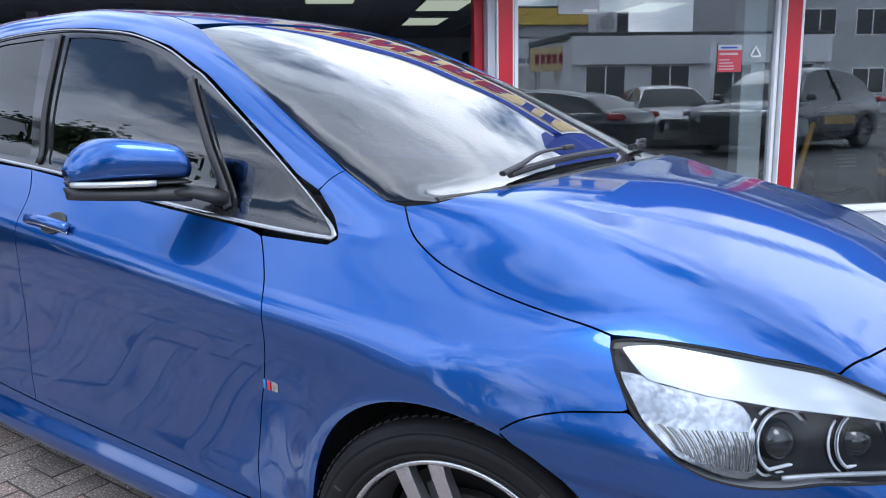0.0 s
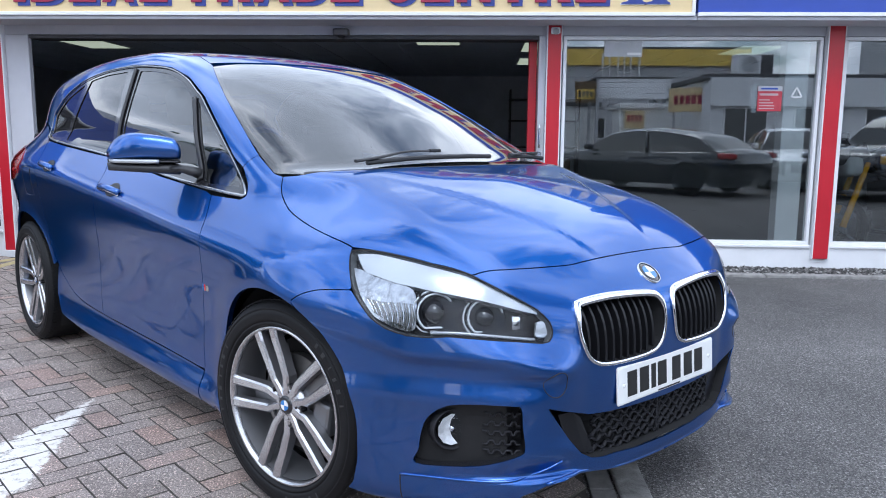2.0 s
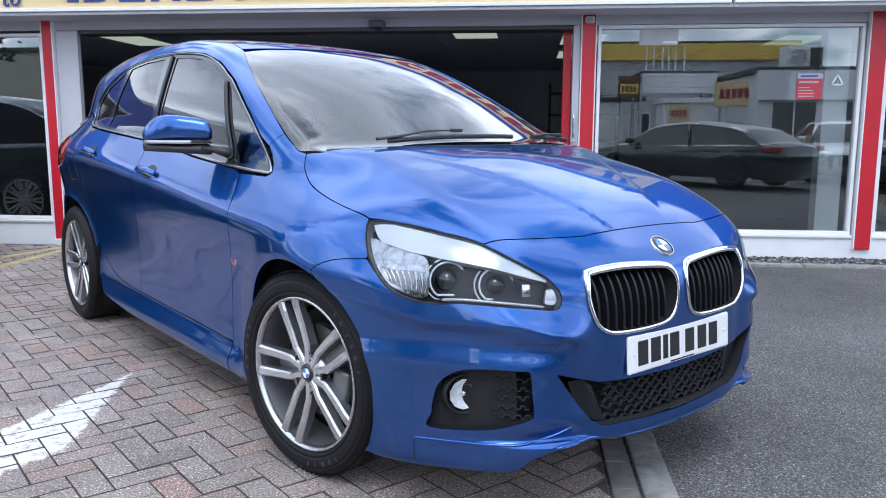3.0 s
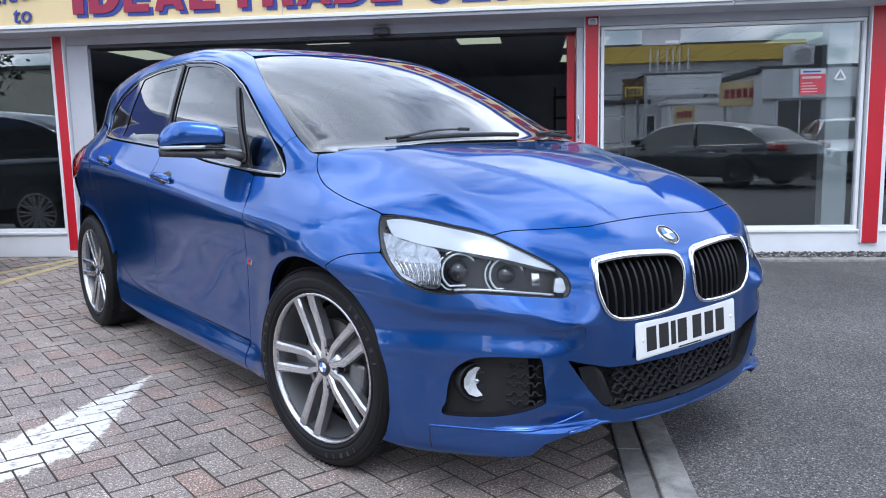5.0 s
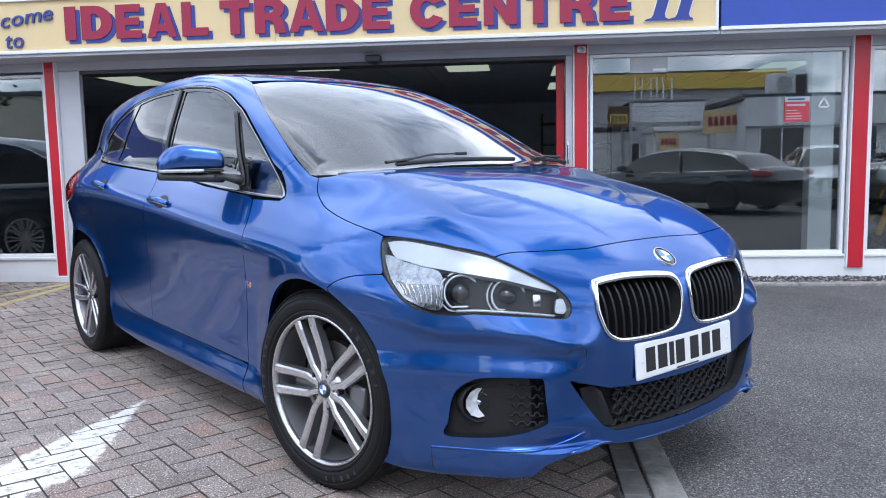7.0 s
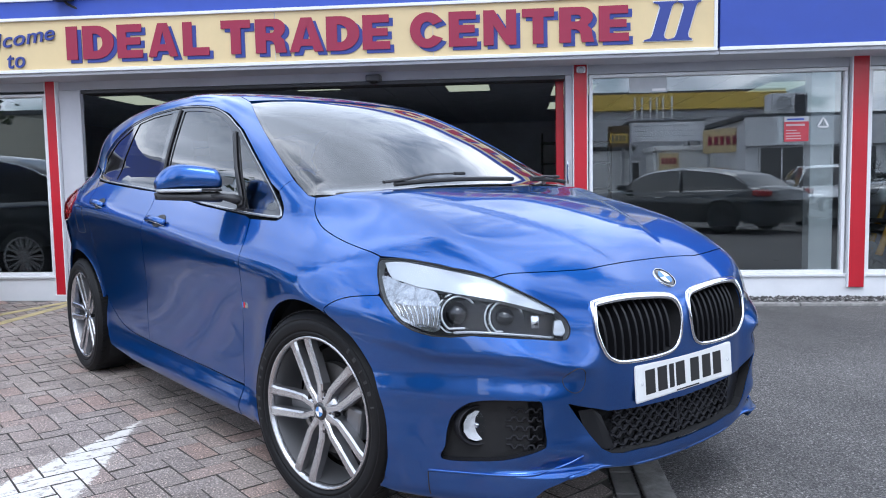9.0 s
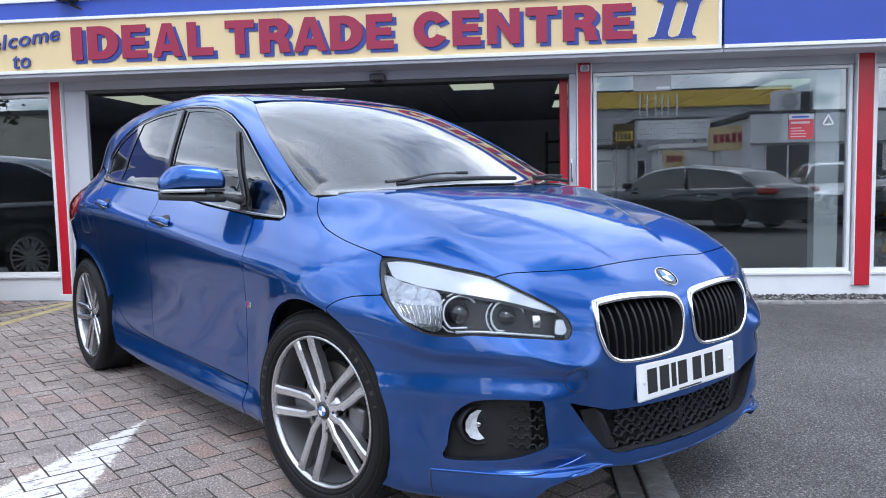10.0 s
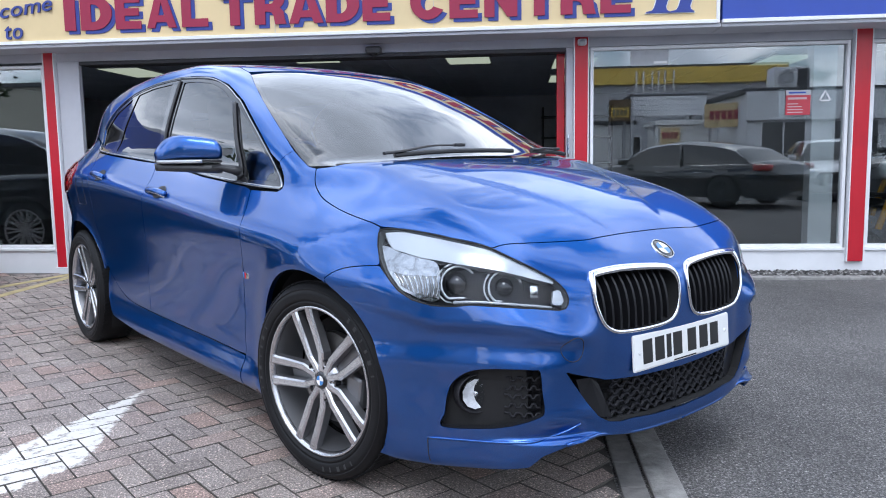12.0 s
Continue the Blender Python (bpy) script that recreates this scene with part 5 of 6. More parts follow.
# lower intake with its honeycomb of short wavy bars
bm = bmesh.new()
m = np.array([1, -1, 1])
up, low = front(*INTAKE_SIDE), front(*INTAKE_LOW)[1:]
whole = np.vstack([up, (up * m)[::-1][1:], (low * m)[::-1], low])
bv = [bm.verts.new(q - np.array((.07, 0, 0))) for q in whole]
fv = [bm.verts.new(q - np.array((.002, 0, 0))) for q in whole]
bm.faces.new(bv)
for i in range(len(bv)):
    j = (i + 1) % len(bv)
    if np.linalg.norm(whole[i] - whole[j]) > 1e-4:
        bm.faces.new((fv[i], fv[j], bv[j], bv[i]))
part("intake_duct", bm, INNER, car)
for k in range(7):
    z = .286 + .0185 * k
    pts = []
    w_end = .325 - .02 * k / 6
    for i in range(73):
        y = -w_end + 2 * w_end * i / 72
        ph = (y / .046 + .5 * (k % 2)) % 1
        lift = .0055 * (1 if ph < .42 else (-1 if .5 < ph < .92 else (1 - 2 * (ph - .42) / .08 if ph < .5 else -1 + 2 * (ph - .92) / .08)))
        q = NOSE(abs(y)) - .030
        pts.append((q, y, z + lift - .012 * (abs(y) / .33) ** 2 * (1 if k < 2 else 0)))
    part("mesh_bar", tube_bm(pts, .0042, 6, False, 1.6, [(1, 0, 0)] * 73), PLASTIC, car)
blade_edge = front((.436, .420), (.379, .416), (.345, .392), (.322, .335), (.305, .292), (.335, .290), (.368, .304), (.412, .362)) - np.array((.030, 0, 0))
bm = bmesh.new()
fv = [bm.verts.new(q) for q in blade_edge]
bv = [bm.verts.new(q - np.array((.03, -.012, 0))) for q in blade_edge]
bm.faces.new(fv)
bm.faces.new(bv[::-1])
for i in range(len(fv)):
    j = (i + 1) % len(fv)
    bm.faces.new((fv[i], fv[j], bv[j], bv[i]))
bmesh.ops.recalc_face_normals(bm, faces=bm.faces)
both_sides("intake_blade", bm, BAR_BLACK, smooth=False)

# fog lamp recesses
fl = even(FOG, .02)
fn = np.array((.72, -.69, 0))
bm = bmesh.new()
fv, bv = [bm.verts.new(q - .001 * fn) for q in fl], [bm.verts.new(q - .080 * fn) for q in fl]
bm.faces.new(bv)
for i in range(len(fv)):
    j = (i + 1) % len(fv)
    bm.faces.new((fv[i], fv[j], bv[j], bv[i]))
both_sides("fog_recess", bm, PLASTIC, smooth=False)
to = Matrix.Translation(front((.675, .385))[0] - .022 * fn) @ Vector((.92, -.38, .02)).to_track_quat("Z", "Y").to_matrix().to_4x4()
both_sides("fog_bezel", lathe_bm([(.060, -.040), (.0575, -.004), (.0555, .0), (.0530, -.003), (.046, -.012), (.045, -.030)], 40, to), PLASTIC)
both_sides("fog_lamp", lathe_bm([(0, -.014), (.012, -.0135), (.024, -.011), (.034, -.007), (.0440, -.003)], 11, to), FOG_SILVER, label="round bright fog lamp", smooth=False)
both_sides("fog_bulb", lathe_bm([(.008, -.014), (.008, -.007), (.005, -.004), (0, -.003)], 16, to), SATIN_CHROME)
for cover in both_sides("fog_glass", lathe_bm([(.0450, -.004), (.036, .001), (.020, .005), (0, .006)], 32, to), LENS):
    cover.visible_shadow = False
for k in range(5):
    z = .330 + .026 * k
    pts = []
    for i in range(25):
        w = .560 + .070 * i / 24
        ph = (i / 7 + .5 * (k % 2)) % 1
        q = front((w, z + .005 * (1 if ph < .45 else -1)))[0]
        pts.append(q - .030 * fn)
    both_sides("fog_mesh_bar", tube_bm(pts, .0034, 6, False, 1.5, [fn] * 25), PLASTIC)

both_sides("tow_cover", tube_bm(on([(.775, -.478 + .031 * math.cos(a), .520 + .035 * math.sin(a)) for a in np.linspace(0, 2 * math.pi, 29)[:-1]], (-1, 0, 0), .4, .9), .0014, 6, True), TRIM_BLACK)

# number plate: pale board with plain dark bars, holder and two screws
plate = part("number_plate", box_bm((0, -.26, -.0555), (.010, .26, .0555), .006, 2, m=pose(.840, .004, .472, 0, -4, 0)), PLATE_WHITE, car, "white number plate with plain dark bars")
part("plate_holder", box_bm((-.03, -.25, -.05), (.001, .25, .05), .003, m=pose(.840, .004, .472, 0, -4, 0)), TRIM_BLACK, car)
for y in (-.193, -.132, -.084, -.038, .040, .106, .168):
    wd = .012 if abs(y + .084) < .001 else .0235
    part("plate_bar", box_bm((.0095, y - wd, -.036), (.0108, y + wd, .036), 0, m=pose(.840, .004, .472, 0, -4, 0)), PLATE_INK, plate)
part("plate_bar", box_bm((.0095, -.06, -.0515), (.0106, .06, -.047), 0, m=pose(.840, .004, .472, 0, -4, 0)), PLATE_INK, plate)
for y in (-.232, .232):
    part("plate_screw", lathe_bm([(0, .003), (.005, .002), (.007, 0)], 12, pose(.840, .004, .472, 0, -4, 0) @ pose(.010, y, 0, 0, 90, 0)), BADGE_WHITE, plate)

# round badge on the nose
q = front((0, .757))[0]
n = body_normal(q[None])[0]
to = Matrix.Translation(q) @ Vector(n).to_track_quat("Z", "Y").to_matrix().to_4x4()
badge = part("badge", lathe_bm([(0, .005), (.030, .0045), (.0385, .003), (.039, -.004)], 36, to), GLOSS_BLACK, car, "round enamel badge in black, blue and white", True)
part("badge_rim", lathe_bm([(.0375, .0045), (.039, .0055), (.0405, .0045), (.041, -.004)], 36, to), SATIN_CHROME, badge, smooth=True)
for k in range(4):
    poly = [(0, 0)] + [(.025 * math.cos(a), .025 * math.sin(a)) for a in np.linspace(k * math.pi / 2, (k + 1) * math.pi / 2, 8)]
    part("badge_inlay", prism_bm(poly, .002, to @ pose(0, 0, .0058)), BADGE_BLUE if k % 2 else BADGE_WHITE, badge)
# small striped wing emblem
e = side((-.451, .635))[0]
for k, (m, wd) in enumerate(((BADGE_BLUE, .007), (BADGE_RED, .009), (SATIN_CHROME, .020))):
    x = e[0] - .020 + .013 * k
    both_sides("wing_emblem", box_bm((x, e[1] - .003, e[2] - .011), (x + wd, e[1] + .004, e[2] + .011), .001), (SATIN_CHROME if k == 2 else m))

# door handles; black discs put the shade of their cups into the colour
for x0, x1, z0, z1 in ((-1.43, -1.215, .926, .912), (-2.25, -2.06, .998, .982)):
    a = np.linspace(0, 1, 13)
    base = side(*[(x0 + (x1 - x0) * t, z0 + (z1 - z0) * t) for t in a])
    n = body_normal(base)
    arcs = base + n * (.006 + .022 * np.sin(np.pi * a)[:, None] ** .6)
    both_sides("door_handle", tube_bm(arcs, .0135, 10, False, .55, n), BLUE)
    both_sides("handle_strip", tube_bm(arcs - np.array((0, .004, .012)), .004, 6), CHROME)
    mid = side((.5 * (x0 + x1) + .02, .5 * (z0 + z1) + .004))[0]
    mn = body_normal(mid[None])[0]
    both_sides("handle_cup", lathe_bm([(0, -.0005), (.030, .0005), (.040, .002), (.043, .001)], 28, Matrix.Translation(mid) @ Vector(mn).to_track_quat("Z", "Y").to_matrix().to_4x4() @ Matrix.Diagonal((1.25, .8, 1, 1))), TRIM_BLACK)

# door mirrors, lofted outwards from the arm to the tip
def mirror_shell(z_of, grow=0.0):
    bm = bmesh.new()
    rings = []
    for t in np.linspace(0, 1, 15):
        w = .775 + .190 * t
        s = (1 - max(0, (t - .55) / .45) ** 2.6 * .72) * (1 - .10 * (1 - t) ** 3)
        if t < .04:
            s *= .82
        xc, depth = -.805 - .165 * t, .060 * s
        zl, zh = z_of(t, s)
        ring = []
        for a in np.linspace(0, 2 * math.pi, 25)[:-1]:
            ca, sa = math.cos(a), math.sin(a)
            ex = math.copysign(abs(ca) ** .6, ca)
            ez = math.copysign(abs(sa) ** .6, sa)
            ring.append(bm.verts.new((xc + (depth + grow) * ex - (.012 if ez > 0 else 0) * ez, -w, .5 * (zl + zh) + (.5 * (zh - zl) + grow) * ez)))
        rings.append(ring)
    for a, b in zip(rings, rings[1:]):
        for i in range(24):
            bm.faces.new((a[i], a[(i + 1) % 24], b[(i + 1) % 24], b[i]))
    bm.faces.new(rings[0][::-1])
    bm.faces.new(rings[-1])
    bmesh.ops.recalc_face_normals(bm, faces=bm.faces)
    return bm


both_sides("mirror_cap", mirror_shell(lambda t, s: (1.064, 1.066 + (.084 + .014 * math.sin(2.2 * t)) * s)), BLUE)
both_sides("mirror_base", mirror_shell(lambda t, s: (1.007 + .014 * t, 1.050)), TRIM_BLACK)
strip = [(-.805 - .165 * t + .058 * (1 - max(0, (t - .55) / .45) ** 2.6 * .72), -(.775 + .190 * t), 1.057) for t in np.linspace(.35, 1, 12)]
both_sides("indicator_strip", tube_bm(strip, .0085, 8, False, .9), BROW, label="white indicator strip")
both_sides("mirror_band", mirror_shell(lambda t, s: (1.048, 1.066), -.003), TRIM_BLACK)
both_sides("mirror_arm", tube_bm([(-.80, -.800, 1.030), (-.765, -.770, 1.030), (-.735, -.745, 1.022), (-.71, -.715, 1.010)], (.022, .024, .030, .036), 10, False, .6), TRIM_BLACK)

# wipers lying along the bonnet's edge
def on_screen(pairs, lift, n_pts=14):
    q = over(*loop_points(pairs, False, 6))
    n = body_normal(q)
    return q + lift * n, n


for blade_line, arm_line in (([(-.114, .40), (-.128, .08), (-.130, -.222)], [(-.098, .46), (-.122, .34), (-.150, .21), (-.152, .06)]),
                             ([(-.140, -.345), (-.165, -.46), (-.215, -.64)], [(-.120, -.32), (-.135, -.38), (-.170, -.46), (-.190, -.54)])):
    pts, n = on_screen(blade_line, .012)
    blade = part("wiper_blade", tube_bm(pts, .0085, 8, False, 1.1, n), TRIM_BLACK, car)
    pts, n = on_screen(arm_line, .026)
    part("wiper_arm", tube_bm(pts, np.linspace(.0085, .0042, len(pts)), 8, False, .7, n), TRIM_BLACK, blade)
    part("wiper_clip", box_bm((-.008, -.028, -.006), (.008, .028, .007), .004, m=Matrix.Translation(pts[-1])), TRIM_BLACK, blade)
cowl = over(*loop_points([(-.150, .63), (-.110, .54), (-.090, .44), (-.074, .25), (-.068, 0), (-.074, -.25), (-.090, -.44), (-.110, -.54), (-.150, -.63)], False, 4))
part("cowl", tube_bm(cowl - np.array((0, 0, .009)), .014, 8, False, .5), TRIM_BLACK, car)

# cabin seen through the glass
part("dashboard", box_bm((-.72, -.64, .78), (-.26, .64, 1.00), .06, 4), CABIN, car, smooth=True)
part("instrument_hood", box_bm((-.72, -.50, .98), (-.55, -.14, 1.045), .03, 3), CABIN, car)
part("steering_wheel", lathe_bm([(.165 + .013 * math.cos(a), .013 * math.sin(a)) for a in np.linspace(0, 2 * math.pi, 13)[:-1]], 40, pose(-.86, -.34, .95, 0, -65, 0), True), TRIM_BLACK, car, smooth=True)
part("steering_hub", lathe_bm([(0, .02), (.05, .015), (.06, -.02)], 20, pose(-.86, -.34, .95, 0, -65, 0)), TRIM_BLACK, car)
for y in (-.36, .36):
    for x in (-1.35, -2.2):
        seat = part("seat", box_bm((x - .05, y - .24, .42), (x + .45, y + .24, .60), .06, 3), CABIN, car, smooth=True)
        part("backrest", box_bm((-.07, -.24, 0), (.07, .24, .60), .06, 3, m=pose(x - .05, y, .58, 0, -14, 0)), CABIN, seat, smooth=True)
        part("headrest", box_bm((-.05, -.13, .63), (.05, .13, .80), .04, 3, m=pose(x - .05, y, .58, 0, -10, 0)), CABIN, seat, smooth=True)
part("cabin_floor", box_bm((-3.2, -.68, .30), (-.25, .68, .36)), INNER, car)
part("cabin_rear", box_bm((-3.28, -.60, .40), (-3.2, .60, 1.15), .02), INNER, car)
part("headlining", box_bm((-3.1, -.44, 1.395), (-1.25, .44, 1.41), .005), CABIN, car)
part("rear_mirror", box_bm((-.03, -.11, -.035), (.02, .11, .035), .012, 2, m=pose(-.86, 0, 1.325, 0, 12, 0)), TRIM_BLACK, car)
part("antenna_fin", prism_bm([(-.10, 0), (.05, 0), (-.06, .05), (-.10, .055)], .03, Matrix(((1, 0, 0, -2.95), (0, 0, 1, .015), (0, 1, 0, 1.435), (0, 0, 0, 1))), .004), BLUE, car)
# rear end closes the body
uu, vv = np.meshgrid(np.linspace(-.80, .80, 40), np.linspace(.25, 1.30, 30), indexing="ij")
p, hit = cast(np.stack([np.full(uu.size, -4.), uu.ravel(), vv.ravel()], 1), np.array([1., 0, 0]), 1.6)
ix = np.arange(uu.size).reshape(uu.shape)
quads = [(ix[i, j], ix[i, j + 1], ix[i + 1, j + 1], ix[i + 1, j]) for i in range(39) for j in range(29) if hit[[ix[i, j], ix[i + 1, j], ix[i + 1, j + 1], ix[i, j + 1]]].all()]
put_mesh("tailgate", data_mesh("tailgate", p, quads, body_normal(p)), BLUE, car)


# ---------- other vehicles ----------
def road_car(at, yaw, paint_mat, label, L=4.6, W=1.80, H=1.45, belt=.92, nose=.70, tail=.90, cab=(.27, .40, .72, .92), glass_mat=None):
    """A parked car: lower body, cabin, roof, pillars, lamps and wheels; the nose looks to +x."""
    c = tagged(new("parked_car"), label, "car")
    rim_mat = SILVER_RIM if "bright alloys" in label else BAR_BLACK if paint_mat is BLACK_CAR else ALLOY_DARK
    c.matrix_world = pose(*at, 0, 0, 0) @ pose(0, 0, 0, 0, 0, yaw)
    top = curve([(0, nose - .10), (.03, nose), (.12, nose + .08), (cab[0], belt - .01), (.5, belt), (.85, belt + .03), (.96, tail), (1.0, tail - .12)], .018)
    wid = curve([(0, W * .36), (.03, W * .43), (.10, W * .48), (.25, W * .495), (.75, W * .5), (.92, W * .475), (1.0, W * .41)], .02)
    bm = bmesh.new()
    rings = []
    for t in np.r_[0, .012, np.linspace(.03, .97, 44), .988, 1]:
        x, w, zt = L / 2 - t * L, float(wid(t)), float(top(t))
        k = .82 if t in (0, 1) else 1
        zb = .20 + (.12 if t < .02 or t > .98 else 0)
        prof = [(0, zb), (w * .86 * k, zb), (w * .97 * k, zb + .10), (w * k, zb + .32), (w * k, zt - .26), (w * .985 * k, zt - .12), (w * .93 * k, zt - .035), (w * .80 * k, zt), (0, zt + .035)]
        for i, (y, z) in enumerate(prof):
            for cx in (.205 * L / 4.6, .795):
                d = math.hypot((t - cx) * L, max(0, z - .32))
                if i in (1, 2, 3) and abs(t - cx) * L < .37:
                    z = max(z, .32 + math.sqrt(max(0, .37 ** 2 - ((t - cx) * L) ** 2)))
            prof[i] = (y, z)
        rings.append([bm.verts.new((x, s * y, z)) for s, seq in ((1, prof), (-1, prof[::-1][1:-1])) for y, z in seq])
    for a, b in zip(rings, rings[1:]):
        n = len(a)
        for i in range(n):
            bm.faces.new((a[i], a[(i + 1) % n], b[(i + 1) % n], b[i]))
    bm.faces.new(rings[0])
    bm.faces.new(rings[-1][::-1])
    bmesh.ops.recalc_face_normals(bm, faces=bm.faces)
    part("body", bm, paint_mat, c, smooth=True)
    g = glass_mat or GLOSS_BLACK
    xa, xb, xc, xd = (L / 2 - q * L for q in cab)
    roofline = curve([(xd - .02, belt - .03), (xd + .10, belt + .06), ((xc + xd) / 2, (belt + H) / 2 + .08), (xc, H - .06), ((xb + xc) / 2, H), (xb, H - .07), ((xa + xb) / 2, (belt + H) / 2 + .03), (xa, belt - .03)], .03)
    glass_bm, roof_bm, rings = bmesh.new(), bmesh.new(), []
    xs_ = np.linspace(xd, xa, 30)
    for x in xs_:
        z = float(roofline(x))
        k = max(0.0, (z - belt) / (H - belt))
        rings.append([(x, s * y, zz) for s, y, zz in ((1, W * .455, belt - .03), (1, W * (.455 - .06 * k), belt - .03 + (z - belt) * .5), (1, W * (.455 - .125 * k), z - .03), (1, W * (.455 - .17 * k), z), (1, W * .16, z + .02),
                                                      (-1, W * .16, z + .02), (-1, W * (.455 - .17 * k), z), (-1, W * (.455 - .125 * k), z - .03), (-1, W * (.455 - .06 * k), belt - .03 + (z - belt) * .5), (-1, W * .455, belt - .03))])
    for n_, (a, b) in enumerate(zip(rings, rings[1:])):
        on_roof = xc - .12 < (a[0][0] + b[0][0]) / 2 < xb + .08
        for i in range(9):
            t_bm = roof_bm if i in (2, 6) or (on_roof and 3 <= i <= 5) else glass_bm
            t_bm.faces.new([t_bm.verts.new(q) for q in (a[i], a[i + 1], b[i + 1], b[i])])
    for t_bm in (glass_bm, roof_bm):
        bmesh.ops.remove_doubles(t_bm, verts=t_bm.verts, dist=.0005)
        bmesh.ops.recalc_face_normals(t_bm, faces=t_bm.faces)
    part("cabin_glass", glass_bm, g, c, "dark cabin glass", True)
    part("roof", roof_bm, paint_mat, c, smooth=True)
    for s in (1, -1):
        for p, q, r in ((((xa + xd) / 2, W * .455), ((xb + xc) / 2, W * .335), .030),):
            part("pillar", tube_bm([(p[0], s * p[1], belt - .02), ((p[0] + q[0]) / 2, s * (p[1] + q[1]) / 2 * 1.02, (belt + H) / 2), (q[0], s * q[1], H - .045)], r, 8), paint_mat, c, smooth=True)
        part("headlamp", box_bm((L / 2 - .30, s * W * .44 - .10, nose - .13), (L / 2 - .02, s * W * .44 + .02 if s < 0 else s * W * .44 + .005, nose - .01), .03, 3), CHROME, c, smooth=True)
        part("tail_lamp", box_bm((-L / 2 + .005, s * W * .43 - .11, tail - .17), (-L / 2 + .34, s * W * .43 + .075, tail - .05), .03, 3), RED_LAMP, c, smooth=True)
        part("door_mirror", box_bm((xa - .22, s * W * .53 - .09, belt), (xa - .08, s * W * .53 + .09, belt + .13), .04, 3), paint_mat, c, smooth=True)
        for x in (xa - 1.15, xa - 2.05):
            part("door_handle", box_bm((x, s * W * .497 - .012, belt - .17), (x + .18, s * W * .497 + .012, belt - .145), .006), SATIN_CHROME, c)
        strip = [(x, s * (W * (.455 - .13 * max(0.0, (float(roofline(x)) - belt) / (H - belt))) + .006), float(roofline(x)) - .04) for x in np.linspace(xd + .22, xa - .12, 16)]
        part("window_strip", tube_bm(strip, .011, 6), SATIN_CHROME, c, smooth=True)
        for cx in (L / 2 - .205 * L / 4.6 * L, L / 2 - .795 * L):
            m = pose(cx, s * (W * .5 - .11), .32, -90 * s, 0, 0)
            tyre = part("wheel", lathe_bm([(.225, -.10), (.30, -.105), (.32, -.07), (.32, .07), (.30, .105), (.225, .10)], 40, m), RUBBER, c, smooth=True)
            part("rim", lathe_bm([(.235, .095), (.228, .10), (.215, .085), (.20, .02), (0, .02)], 40, m), INNER, tyre, smooth=True)
            part("rim_edge", lathe_bm([(.240, .088), (.243, .100), (.234, .104), (.222, .098), (.212, .070)], 40, m), rim_mat, tyre, smooth=True)
            for k in range(20):
                part("spoke", box_bm((.03, -.009, .05), (.222, .009, .088), .004, m=m @ pose(0, 0, 0, 0, 0, 36 * (k // 2) + (7 if k % 2 else -7))), rim_mat, tyre)
            part("hub", lathe_bm([(0, .095), (.05, .09), (.055, .05)], 20, m), rim_mat, tyre)
    part("grille", box_bm((L / 2 - .06, -.42, .40), (L / 2 + .012, .42, nose - .10), .03, 2), TRIM_BLACK, c)
    return c


BLACK_CAR = surface("black_lacquer", (.008, .008, .010), .12, var=.1, coat=1.0)
WHITE_CAR = surface("white_lacquer", (.75, .75, .76), .2, var=.03, coat=1.0)
GREY_CAR = surface("grey_lacquer", (.06, .062, .066), .25, .4, var=.05, coat=1.0)
road_car((3.7, -5.8, 0), 226, BLACK_CAR, "black saloon with bright window strips parked across the forecourt", 4.75, 1.84, 1.30, .85)
road_car((7.4, -7.8, 0), 100, WHITE_CAR, "white saloon parked facing the shop beside the forecourt", 4.6, 1.80, 1.36, .88)
road_car((8.7, -4.65, 0), 152, GREY_CAR, "dark grey off-roader parked facing the shop beside the forecourt", 4.7, 1.9, 1.64, 1.02, .88, 1.1)
road_car((-6.82, 2.34, 0), 180, BLACK_CAR, "black estate car with bright alloys parked beside the shop window", 4.7, 1.86, 1.50, .95, .80, 1.0)
road_car((-2.2, 9.6, 0), 75, BLACK_CAR, "black saloon standing in the showroom", 4.6, 1.84, 1.42)


